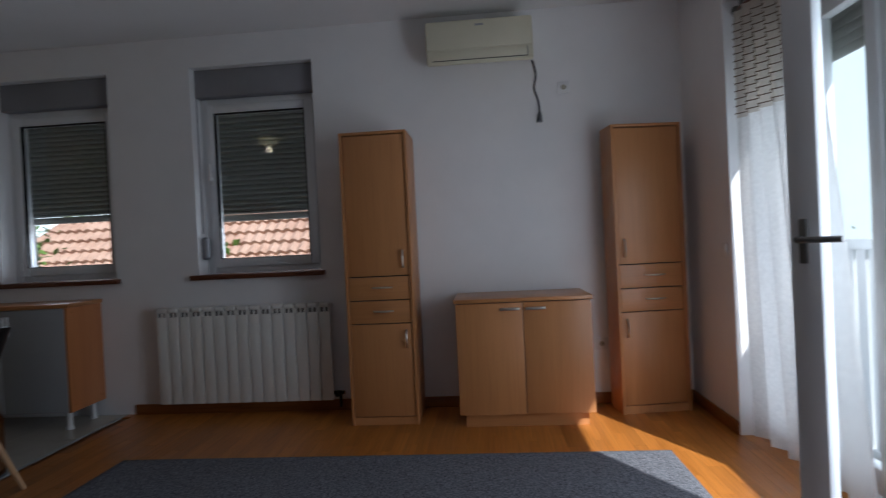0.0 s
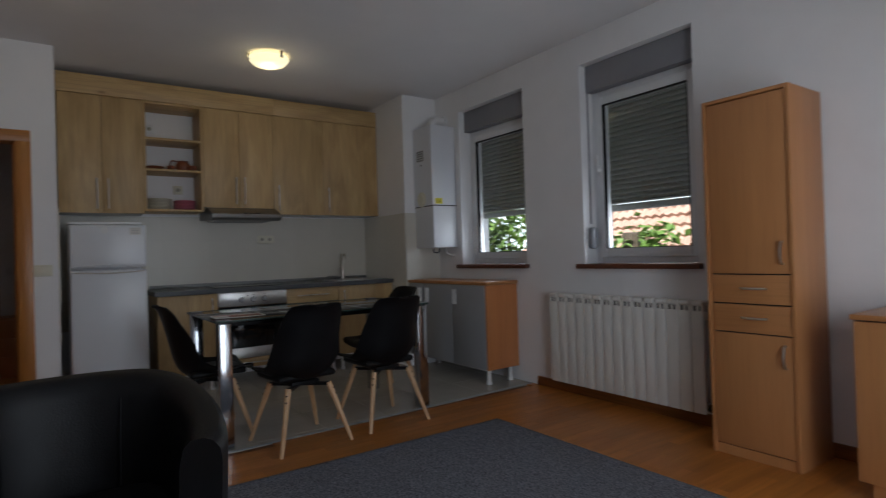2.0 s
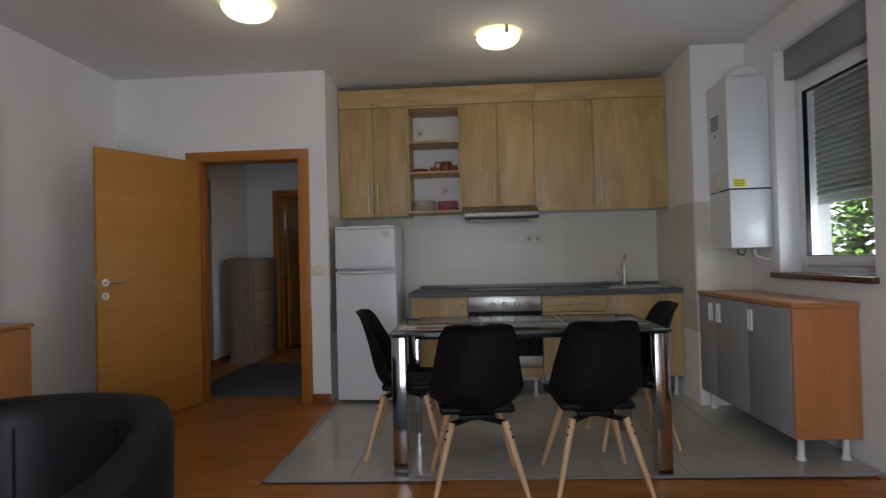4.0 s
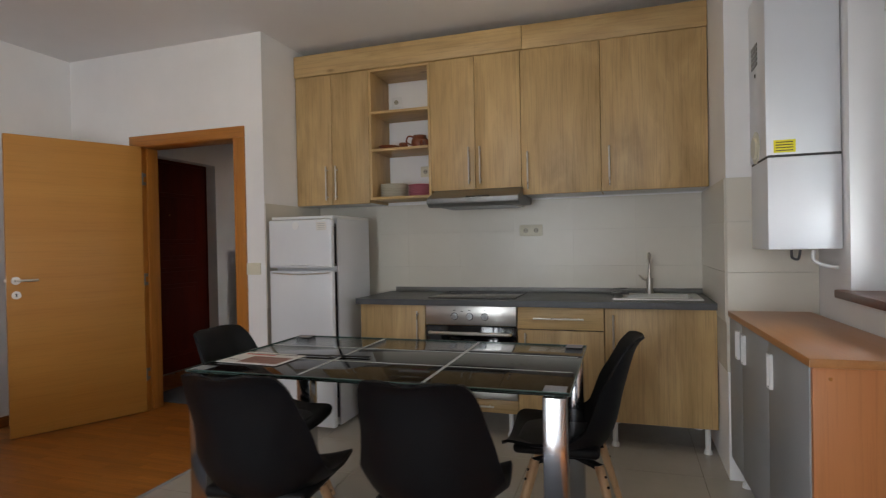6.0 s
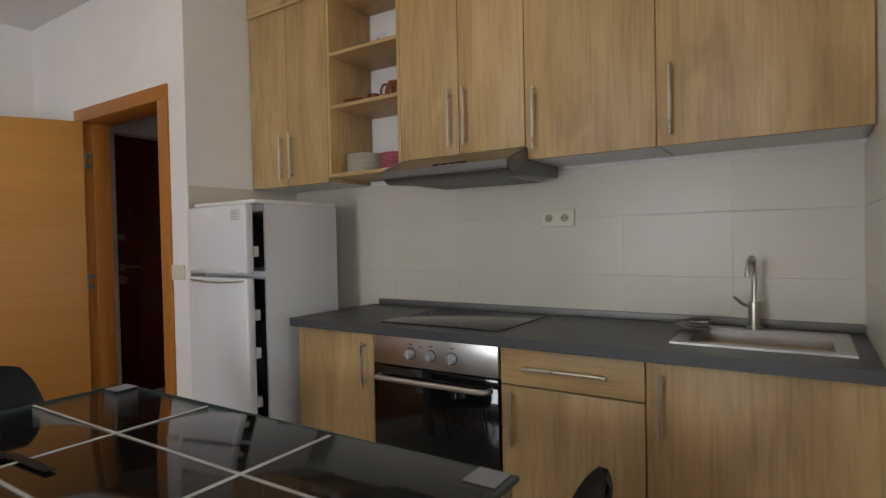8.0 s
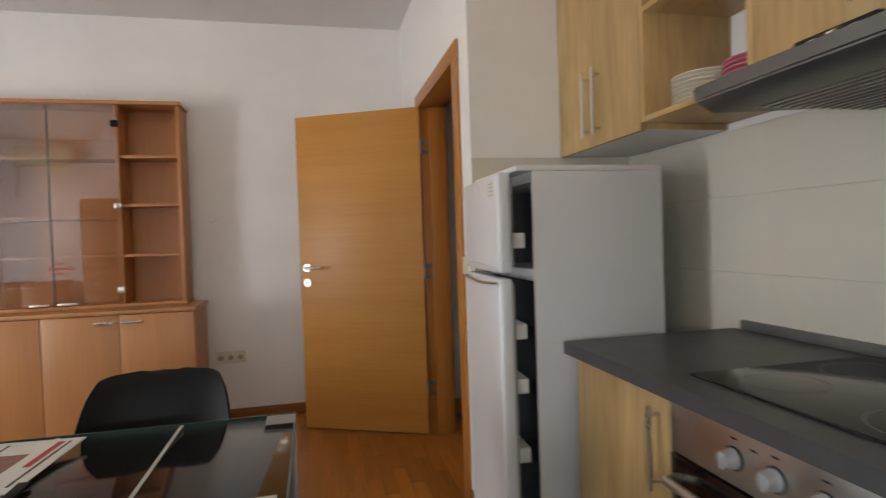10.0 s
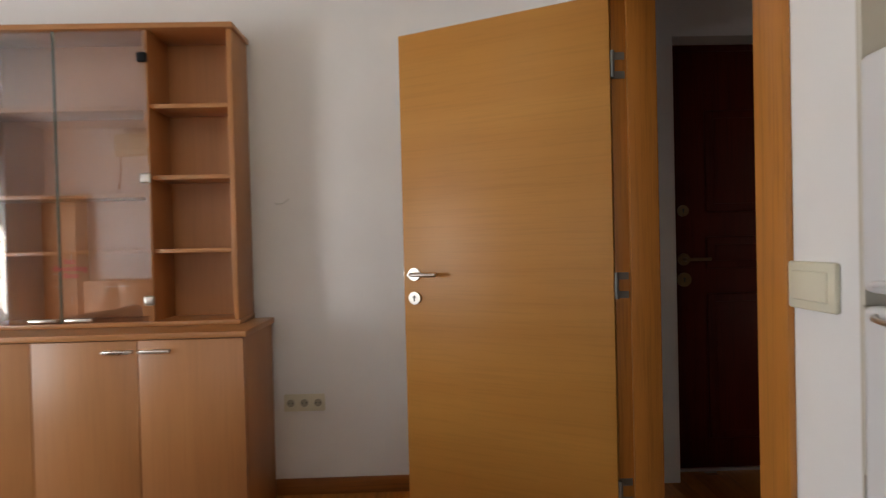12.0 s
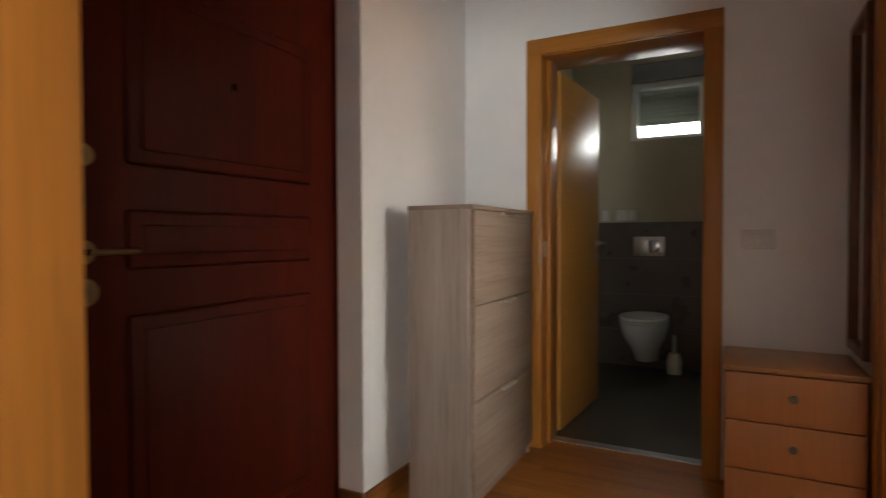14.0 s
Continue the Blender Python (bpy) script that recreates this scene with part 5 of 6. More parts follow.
def dining_chair(x, y, rz, label):
    c = thing("dining_chair", label, "chair", x, y, 0, rz, group="chairs round the table")
    bm = bmesh.new()
    chair_shell(bm)
    part("shell", bm, BLACKP, c, "black moulded plastic bucket shell", True)
    bm = bmesh.new()
    box(bm, -0.13, -0.185, 0.388, 0.205, 0.185, 0.428, bevel=0.019, seg=4)
    part("seat_pad", bm, BLACKL, c, "black padded seat", True)
    bm = bmesh.new()
    for a in (45, -45):
        box(bm, -0.19, -0.014, 0.336, 0.19, 0.014, 0.354, m=Matrix.Rotation(radians(a), 4, "Z"))
    box(bm, -0.09, -0.09, 0.35, 0.09, 0.09, 0.375, bevel=0.006)
    part("cross_frame", bm, BLACKP, c, "black steel cross under the seat", True)
    for sx in (-1, 1):
        for sy in (-1, 1):
            bm = bmesh.new()
            rod(bm, (sx * 0.222, sy * 0.226, 0.0), (sx * 0.125, sy * 0.13, 0.352), 0.0115, 0.019, 14)
            leg = part("leg", bm, LEGWOOD, c, "", True)
            for f in (0.8, 0.9):
                bm = bmesh.new()
                q = Vector((sx * 0.222, sy * 0.226, 0.0)).lerp(Vector((sx * 0.125, sy * 0.13, 0.352)), f)
                rod(bm, q + Vector((sx * 0.01, sy * 0.009, 0)), q + Vector((sx * 0.0155, sy * 0.014, 0.003)), 0.0055, n=8)
                part("bolt", bm, BLACKP, leg, "", True)
    return c


first = dining_chair(*CHAIRS[0], "black bucket chair with beech legs at the dining table")
for x, y, rz in CHAIRS[1:]:
    copy_thing(first, pose(x, y, 0, 0, 0, rz))

brochure = thing("brochure", "printed leaflet lying on the glass table", "leaflet", -1.985, 1.85, TH + 0.003, 87)
bm = bmesh.new()
box(bm, -0.15, -0.105, 0, 0.15, 0.105, 0.002)
part("sheet", bm, PAPER, brochure)
boxpart("picture", BROWNINK, brochure, -0.06, -0.085, 0.002, 0.135, 0.03, 0.0024)
boxpart("print_bar", REDINK, brochure, -0.13, 0.055, 0.002, 0.02, 0.07, 0.0024)
boxpart("print_bar", INKSHADE, brochure, -0.13, 0.078, 0.002, 0.12, 0.084, 0.0024)
boxpart("print_bar", INKSHADE, brochure, -0.13, -0.05, 0.002, -0.075, -0.044, 0.0024)
strap = thing("black_strap", "black strap lying beside the leaflet", "strap", -2.09, 2.12, TH + 0.004, 92)
bm = bmesh.new()
for x0, x1, y in ((-0.16, 0.0, 0.0), (-0.02, 0.17, 0.012)):
    box(bm, x0, y - 0.011, 0, x1, y + 0.011, 0.003, bevel=0.001)
part("band", bm, BLACKP, strap, "", True)

# ---- kitchen ----
KF, KT = -3.42, 0.83        # front plane of the base units, underside of the worktop


def kitchen_unit(name, y0, y1, fronts, label, legs=True, z0=0.155):
    """Base unit with oak fronts; its front faces +x. fronts: (z0, z1, handle y, handle z, upright, kind)."""
    u = thing(name, label, "kitchen cabinet", KF, y0, 0, group="kitchen base units")
    w = y1 - y0
    boxpart("body", KOAK, u, -0.56, 0.001, z0, -0.02, w - 0.001, KT, bevel=0.0015)
    # dark backing paints the shade between the unit's fronts
    boxpart("gap_shade", INKSHADE, u, -0.0199, 0.004, z0 + 0.004, -0.0192, w - 0.004, KT - 0.001)
    for a, b, hy, hz, up, kind in fronts:
        d = boxpart(kind, KOAK if up else KOAKY, u, -0.019, 0.002, a, 0, w - 0.002, b, bevel=0.0015)
        bar(d, (0, hy, hz), (0, 0, 1) if up else (0, 1, 0), (1, 0, 0), 0.2 if up else 0.3, NICKEL, 0.006, 0.028)
    if legs:
        for y in (0.05, w - 0.05):
            for x in (-0.06, -0.5):
                bm = bmesh.new()
                rod(bm, (x, y, 0.02), (x, y, z0), 0.015, n=14)
                rod(bm, (x, y, 0.0), (x, y, 0.022), 0.024, 0.02, n=14)
                part("leg", bm, WHITEP, u, "white plastic furniture leg", True)
    return u


kitchen_unit("base_cabinet", 1.585, 2.052, [(0.157, 0.826, 0.42, 0.69, True, "door")], "light oak kitchen base cabinet beside the oven")
kitchen_unit("base_cabinet", 2.662, 3.178, [(0.692, 0.826, 0.25, 0.76, False, "drawer"), (0.157, 0.686, 0.05, 0.57, True, "door")], "light oak kitchen cabinet with a drawer over a door")
kitchen_unit("sink_cabinet", 3.18, 3.784, [(0.157, 0.826, 0.05, 0.69, True, "door")], "light oak kitchen cabinet under the sink")
oven = thing("oven", "built-in steel oven with three knobs under the hob", "oven", KF, 2.055, 0)
OW = 0.605
boxpart("body", KOAK, oven, -0.56, 0.0, 0.155, -0.03, OW, KT)
boxpart("control_panel", STEEL, oven, -0.03, 0.004, 0.705, 0.006, OW - 0.004, 0.828, bevel=0.003, label="brushed steel control panel")
d = boxpart("oven_door", BLACKG, oven, -0.03, 0.004, 0.255, 0.008, OW - 0.004, 0.70, bevel=0.003, label="black glass oven door")
boxpart("door_trim", STEEL, d, 0.0, 0.004, 0.243, 0.011, OW - 0.004, 0.335, bevel=0.003, label="steel trim")
bm = bmesh.new()
tube(bm, arc([(0.008, 0.04, 0.655), (0.045, 0.045, 0.657), (0.05, 0.1, 0.657), (0.05, OW - 0.1, 0.657), (0.045, OW - 0.045, 0.657), (0.008, OW - 0.04, 0.655)]), 0.011, 10)
part("oven_handle", bm, STEEL, d, "thick brushed steel bar handle", True)
for y in (0.20, 0.30, 0.40):
    bm = bmesh.new()
    rod(bm, (0.006, y, 0.76), (0.0085, y, 0.76), 0.024, n=24)
    part("knob_ring", bm, INKSHADE, oven, "", True)
    bm = bmesh.new()
    rod(bm, (0.0085, y, 0.76), (0.013, y, 0.76), 0.0205, n=24)
    rod(bm, (0.012, y, 0.76), (0.034, y, 0.76), 0.0175, 0.015, n=20)
    box(bm, 0.03, y - 0.004, 0.743, 0.039, y + 0.004, 0.777, bevel=0.002)
    part("knob", bm, KNOBW, oven, "pale silver oven knob", True)
for y, z in ((0.2, 0.797), (0.3, 0.797), (0.4, 0.797), (0.25, 0.79)):
    boxpart("panel_mark", INKSHADE, oven, 0.006, y - 0.008, z, 0.0066, y + 0.008, z + 0.004)
dr = boxpart("drawer", KOAKY, oven, -0.019, 0.002, 0.157, 0, OW - 0.002, 0.238, bevel=0.0015)
bar(dr, (0, OW / 2, 0.2), (0, 1, 0), (1, 0, 0), 0.3)
for y in (0.06, OW - 0.06):
    bm = bmesh.new()
    rod(bm, (-0.06, y, 0.02), (-0.06, y, 0.155), 0.015, n=14)
    rod(bm, (-0.06, y, 0.0), (-0.06, y, 0.022), 0.024, 0.02, n=14)
    part("leg", bm, WHITEP, oven, "white plastic furniture leg", True)

top = thing("worktop", "dark slate-grey kitchen worktop with a sink cut-out", "worktop", 0, 0, 0)
bm = bmesh.new()
CX0, CX1, SK = -4.0, -3.385, (-3.90, -3.56, 3.27, 3.69)
xs, ys = (CX0, SK[0], SK[1], CX1), (1.567, SK[2], SK[3], 3.788)
net = [[bm.verts.new((x, y, 0.868)) for y in ys] for x in xs]
cells = [bm.faces.new((net[i][j], net[i + 1][j], net[i + 1][j + 1], net[i][j + 1])) for i in range(3) for j in range(3) if (i, j) != (1, 1)]
out = bmesh.ops.extrude_face_region(bm, geom=cells)
bmesh.ops.translate(bm, vec=(0, 0, KT - 0.868), verts=[g for g in out["geom"] if isinstance(g, bmesh.types.BMVert)])
part("slab", bm, WORKTOP, top)
boxpart("upstand", DULLST, top, -4.018, 1.60, 0.868, -3.998, 3.779, 0.90, bevel=0.003, label="brushed steel upstand strip")
sink = thing("sink", "stainless steel inset kitchen sink", "sink", 0, 0, 0.868)
bm = bmesh.new()
for r in ((-3.93, 3.23, -3.53, SK[2] + 0.01), (-3.93, SK[3] - 0.01, -3.53, 3.73), (-3.93, SK[2] + 0.01, SK[0] + 0.03, SK[3] - 0.01), (SK[1] - 0.01, SK[2] + 0.01, -3.53, SK[3] - 0.01)):
    box(bm, r[0], r[1], 0, r[2], r[3], 0.007)
part("rim", bm, STEEL, sink)
bm = bmesh.new()
for r in ((SK[0] + 0.03, SK[2] + 0.01, -0.15, SK[1] - 0.01, SK[3] - 0.01, -0.146), (SK[0] + 0.026, SK[2] + 0.01, -0.15, SK[0] + 0.03, SK[3] - 0.01, 0.003), (SK[1] - 0.01, SK[2] + 0.01, -0.15, SK[1] - 0.006, SK[3] - 0.01, 0.003), (SK[0] + 0.03, SK[2] + 0.006, -0.15, SK[1] - 0.01, SK[2] + 0.01, 0.003), (SK[0] + 0.03, SK[3] - 0.01, -0.15, SK[1] - 0.01, SK[3] - 0.006, 0.003)):
    box(bm, *r)
part("basin", bm, STEEL, sink)
tap = thing("tap", "chrome high-arched mixer tap behind the sink", "tap", -3.90, 3.45, 0.875)
bm = bmesh.new()
rod(bm, (0, 0, 0), (0, 0, 0.012), 0.026, n=20)
rod(bm, (0, 0, 0), (0, 0, 0.1), 0.02, n=18)
part("base", bm, NICKEL, tap, "", True)
bm = bmesh.new()
tube(bm, arc([(0, 0, 0.08), (0, 0, 0.2), (0.02, 0, 0.25), (0.065, -0.004, 0.262), (0.11, -0.01, 0.235), (0.118, -0.012, 0.2)]), 0.0085, 10)
part("spout", bm, NICKEL, tap, "", True)
bm = bmesh.new()
tube(bm, arc([(0, -0.018, 0.085), (0.01, -0.04, 0.095), (0.02, -0.065, 0.12)]), 0.006, 8)
part("lever", bm, NICKEL, tap, "", True)
scrub = thing("scouring_pad", "tangled grey steel scouring pad beside the sink", "scouring pad", -3.80, 3.26, 0.884)
bm = bmesh.new()
rs = random.Random(2)
pts = [(0.055 * math.sin(k * 1.7 + rs.random()), 0.06 * math.cos(k * 2.3 + rs.random()), 0.014 + 0.016 * math.sin(k * 1.1)) for k in range(34)]
tube(bm, arc(pts, 4), 0.0035, 5)
part("coil", bm, DARKST, scrub, "", True)
hob = thing("hob", "black glass electric hob set in the worktop", "hob", 0, 0, 0.868)
boxpart("glass", HOBG, hob, -3.955, 2.055, 0, -3.47, 2.635, 0.006, bevel=0.002)
for x, y, r in ((-3.6, 2.19, 0.08), (-3.6, 2.49, 0.10), (-3.83, 2.19, 0.10), (-3.83, 2.49, 0.08)):
    bm = bmesh.new()
    for i in range(36):
        a, b = 2 * math.pi * i / 36, 2 * math.pi * (i + 1) / 36
        bm.faces.new([bm.verts.new((x + q * math.cos(t), y + q * math.sin(t), 0.0064)) for q, t in ((r, a), (r, b), (r - 0.002, b), (r - 0.002, a))])
    part("cooking_ring", bm, DARKST, hob)

# upper cabinets
UF = -3.686


def upper(y0, y1, z0, fronts, label):
    u = thing("wall_cabinet", label, "kitchen cabinet", UF, y0, 0, group="kitchen wall cabinets")
    w = y1 - y0
    bm = bmesh.new()
    box(bm, -0.33, 0.001, z0, -0.02, w - 0.001, 2.50, bevel=0.0015)
    part("body", bm, KOAK, u, "", True)
    boxpart("underside", WHITEP, u, -0.325, 0.004, z0 - 0.002, -0.022, w - 0.004, z0 + 0.002)
    # shade in the upper door gaps, laid in as a dark sheet
    boxpart("gap_shade", INKSHADE, u, -0.0199, 0.004, z0 + 0.004, -0.0192, w - 0.004, 2.499)
    for a, b, hy in fronts:
        d = boxpart("door", KOAK, u, -0.019, a - y0 + 0.0018, z0 - 0.004, 0, b - y0 - 0.0018, 2.498, bevel=0.0015)
        bar(d, (0, hy - y0, z0 + 0.155), (0, 0, 1), (1, 0, 0), 0.25, NICKEL, 0.006)
    return u


upper(0.936, 1.545, 1.535, [(0.936, 1.24, 1.20), (1.24, 1.545, 1.28)], "light oak two-door wall cabinet above the fridge")
upper(2.02, 2.655, 1.60, [(2.02, 2.34, 2.30), (2.34, 2.655, 2.377)], "light oak two-door wall cabinet above the cooker hood")
upper(2.655, 3.165, 1.545, [(2.655, 3.165, 2.70)], "light oak single-door wall cabinet")
upper(3.165, 3.786, 1.545, [(3.165, 3.786, 3.215)], "wide light oak single-door wall cabinet above the sink")
op = thing("open_shelf_unit", "open light oak wall shelf holding plates and clay pots", "shelf", UF, 1.545, 0, group="kitchen wall cabinets")
boxpart("side", KOAK, op, -0.33, 0.001, 1.555, -0.002, 0.019, 2.50, bevel=0.001)
boxpart("side", KOAK, op, -0.33, 0.456, 1.555, -0.002, 0.474, 2.50, bevel=0.001)
for z in (1.555, 1.905, 2.175, 2.482):
    boxpart("shelf", KOAKY, op, -0.33, 0.019, z, -0.004, 0.456, z + 0.018, bevel=0.001)
crown = thing("cabinet_crown", "light oak fascia board along the wall cabinets", "fascia", UF, 0, 0)
boxpart("board", KOAKY, crown, -0.33, 0.935, 2.502, 0.012, 2.67, 2.66, bevel=0.002)
boxpart("board", KOAKY, crown, -0.33, 2.672, 2.502, 0.004, 3.787, 2.66, bevel=0.002)

hood = thing("cooker_hood", "slim dark grey cooker hood under the wall cabinets", "cooker hood", NX, 2.045, 1.475)
bm = bmesh.new()
prof = [(0.0, 0.02), (0.47, -0.005), (0.515, 0.02), (0.52, 0.05), (0.34, 0.12), (0.0, 0.12)]
a = [bm.verts.new((x, 0, z)) for x, z in prof]
b = [bm.verts.new((x, 0.62, z)) for x, z in prof]
bm.faces.new(a)
bm.faces.new(b[::-1])
for i in range(len(prof)):
    j = (i + 1) % len(prof)
    bm.faces.new((a[i], a[j], b[j], b[i]))
bmesh.ops.bevel(bm, geom=bm.edges[:], offset=0.004, segments=2, affect="EDGES")
part("canopy", bm, DARKST, hood, "", True)
boxpart("filter", STEEL, hood, 0.06, 0.05, -0.001, 0.42, 0.57, 0.012, label="metal mesh grease filter")
for k in range(12):
    boxpart("filter_rib", DARKST, hood, 0.08 + k * 0.028, 0.06, -0.004, 0.088 + k * 0.028, 0.56, 0.002)
bm = bmesh.new()
box(bm, 0.485, 0.27, 0.035, 0.512, 0.43, 0.062, bevel=0.004)
part("control_strip", bm, BLACKG, hood, "black control strip", True)
bm = bmesh.new()
for y in (0.31, 0.35, 0.39):
    box(bm, 0.508, y - 0.008, 0.044, 0.515, y + 0.008, 0.054, bevel=0.002)
part("button", bm, NICKEL, hood, "", True)


def plates(y, m, n, label, r=0.105):
    p = thing("plate_stack", label, "plates", UF - 0.15, y, 1.574)
    for k in range(n):
        bm = bmesh.new()
        z = k * 0.0125
        lathe(bm, [(0.0, z), (r * 0.6, z), (r * 0.66, z + 0.004), (r * 0.98, z + 0.008), (r, z + 0.010), (r * 0.98, z + 0.012), (r * 0.62, z + 0.008), (0.0, z + 0.004)], 28)
        part("plate", bm, m, p, "", True)
    return p


plates(1.675, PLATE, 8, "stack of cream plates on the open shelf")
plates(1.885, PINK, 7, "stack of pink plates on the open shelf", 0.095)


def pot(y, dx, prof, label, spout=None, name="clay_pot"):
    p = thing(name, label, "clay pot", UF - 0.13 + dx, y, 1.924)
    bm = bmesh.new()
    lathe(bm, prof, 24)
    part("body", bm, CLAY, p, "", True)
    if spout:
        bm = bmesh.new()
        tube(bm, arc(spout), 0.0065, 8)
        part("handle", bm, CLAY, p, "", True)
    return p


pot(1.645, 0.0, [(0, 0), (0.04, 0.0), (0.07, 0.02), (0.078, 0.032), (0.07, 0.03), (0.035, 0.01), (0, 0.008)], "shallow brown clay bowl on the open shelf", name="clay_bowl")
pot(1.77, 0.02, [(0, 0), (0.028, 0), (0.034, 0.02), (0.03, 0.045), (0.027, 0.045), (0.028, 0.02), (0, 0.006)], "small brown clay cup on the open shelf", [(0.032, 0, 0.035), (0.05, 0, 0.03), (0.048, 0, 0.012), (0.033, 0, 0.01)], "clay_cup")
pot(1.88, -0.03, [(0, 0), (0.045, 0), (0.065, 0.035), (0.06, 0.07), (0.045, 0.09), (0.048, 0.1), (0.043, 0.1), (0.04, 0.09), (0.055, 0.06), (0, 0.01)], "round brown clay jug on the open shelf", [(0.0, -0.045, 0.092), (0.0, -0.09, 0.1), (0.0, -0.105, 0.06), (0.0, -0.062, 0.035)], "clay_jug")
pot(1.945, 0.04, [(0, 0), (0.03, 0), (0.042, 0.025), (0.038, 0.05), (0.034, 0.05), (0.036, 0.025), (0, 0.006)], "brown clay mug on the open shelf", [(0.04, 0, 0.04), (0.06, 0, 0.032), (0.056, 0, 0.012), (0.04, 0, 0.012)], "clay_mug")
socket("wall_socket", "ivory socket inside the open kitchen shelf", pose(NX + 0.001, 1.86, 1.78, 0, 0, 90), 1, CREAM)
socket("wall_socket", "ivory socket high inside the open shelf", pose(NX + 0.001, 1.63, 2.33, 0, 0, 90), 1, WHITEP)
socket("wall_socket", "ivory double socket on the kitchen tiles", pose(NX + 0.012, 2.66, 1.31, 0, 0, 90), 2, CREAM, 0.165)

# fridge with its doors ajar
fr = thing("fridge", "white fridge-freezer with both doors standing ajar", "fridge", -3.81, 0.99, 0)
FW, FD, DW = 0.48, 0.475, 0.495
for y in (0.0, FW - 0.014):
    boxpart("side_wall", ENAMEL, fr, 0, y, 0.02, FD, y + 0.014, 1.41, bevel=0.003)
for name, z0, z1 in (("top_wall", 1.375, 1.41), ("divider", 1.05, 1.09), ("bottom_wall", 0.02, 0.07)):
    boxpart(name, ENAMEL, fr, 0, 0.014, z0, FD, FW - 0.014, z1, bevel=0.004)
boxpart("back_wall", ENAMEL, fr, 0, 0.014, 0.07, 0.03, FW - 0.014, 1.376)
boxpart("top_cap", WHITEP, fr, 0.0, 0.0, 1.41, FD + 0.055, FW, 1.43, bevel=0.006)
# liner coloured dark for the shade behind the ajar doors
boxpart("shaded_liner", DARKIN, fr, 0.03, 0.015, 0.07, 0.05, FW - 0.015, 1.375)
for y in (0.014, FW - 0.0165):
    boxpart("shaded_liner", DARKIN, fr, 0.05, y, 0.07, FD - 0.012, y + 0.0025, 1.375)
for z in (0.35, 0.6, 0.82):
    boxpart("shelf", SHOWERG, fr, 0.06, 0.032, z, FD - 0.08, FW - 0.032, z + 0.006)
boxpart("foot", BLACKP, fr, 0.05, 0.04, 0, FD - 0.03, FW - 0.04, 0.022)
for z0, z1, bins in ((0.035, 1.065, (0.22, 0.45, 0.68, 0.86)), (1.082, 1.405, (1.16,))):
    dh = new("fridge_door")
    dh.parent = fr
    dh.matrix_basis = pose(FD + 0.045, 0.01, 0, 0, 0, FRIDGE)
    tagged(dh, "white fridge door standing ajar")
    bm = bmesh.new()
    box(bm, 0.012, 0.0, z0, 0.058, DW, z1, bevel=0.012, seg=3)
    part("door_skin", bm, ENAMEL, dh, "", True)
    boxpart("door_gasket", GREYLAM, dh, 0.002, 0.02, z0 + 0.02, 0.013, DW - 0.02, z1 - 0.02)
    for z in bins:
        boxpart("door_bin", WHITEP, dh, -0.045, 0.05, z, 0.003, DW - 0.045, z + 0.05, bevel=0.004)
    bm = bmesh.new()
    hz = z1 - 0.012 if z1 < 1.1 else z0 + 0.012
    s = -1 if z1 < 1.1 else 1
    pts = [(0.058, 0.03, hz), (0.07, 0.06, hz + 0.004 * s), (0.07, DW * 0.5, hz + 0.012 * s), (0.07, DW - 0.06, hz + 0.004 * s), (0.058, DW - 0.02, hz)]
    tube(bm, arc(pts), 0.0042, 8)
    part("grip", bm, NICKEL if z1 < 1.1 else ENAMEL, dh, "curved grip along the door edge", True)
    if z1 > 1.1:
        bm = bmesh.new()
        rod(bm, (0.058, 0.22, 1.365), (0.0595, 0.22, 1.365), 0.026, n=20)
        part("badge", bm, WHITEP, dh, "", True)
        lab = boxpart("energy_label", PAPER, dh, 0.058, DW - 0.11, 1.33, 0.0592, DW - 0.035, 1.385)
        for k in range(4):
            boxpart("print_bar", GREYLAM, dh, 0.0592, DW - 0.10, 1.336 + k * 0.012, 0.0597, DW - 0.045, 1.339 + k * 0.012)

# grey sideboard on legs
gc = thing("grey_cabinet", "grey cabinet with cherry sides and top on white legs", "cabinet", -3.118, 3.797, 0, 1.7)
GW = 1.175
boxpart("body", GREYLAM, gc, 0.0, 0.02, 0.13, GW - 0.02, 0.35, 0.83)
boxpart("side_panel", CHERRY, gc, GW - 0.02, 0.004, 0.125, GW, 0.355, 0.832, bevel=0.0015, label="orange cherry side panel")
boxpart("top", BEECHX, gc, 0.0, -0.008, 0.834, GW + 0.012, 0.357, 0.862, bevel=0.003, label="glossy beech top")
for x0, x1, hx in ((0.002, 0.26, 0.20), (0.263, 0.70, 0.32), (0.703, GW - 0.022, 0.745)):
    d = boxpart("door", GREYLAM, gc, x0, 0.0, 0.128, x1, 0.018, 0.83, bevel=0.0015)
    bm = bmesh.new()
    for r in ((hx - 0.022, 0.66, hx - 0.016, 0.79), (hx + 0.016, 0.66, hx + 0.022, 0.79), (hx - 0.016, 0.784, hx + 0.016, 0.79), (hx - 0.016, 0.66, hx + 0.016, 0.666)):
        box(bm, r[0], -0.012, r[1], r[2], 0.002, r[3])
    box(bm, hx - 0.016, -0.003, 0.666, hx + 0.016, 0.002, 0.784)
    part("handle", bm, WHITEP, d, "white framed grip")
for x in (0.06, GW - 0.06):
    for y in (0.06, 0.3):
        bm = bmesh.new()
        rod(bm, (x, y, 0.02), (x, y, 0.13), 0.018, n=16)
        rod(bm, (x, y, 0.0), (x, y, 0.02), 0.026, 0.023, n=16)
        part("leg", bm, WHITEP, gc, "white plastic furniture leg", True)
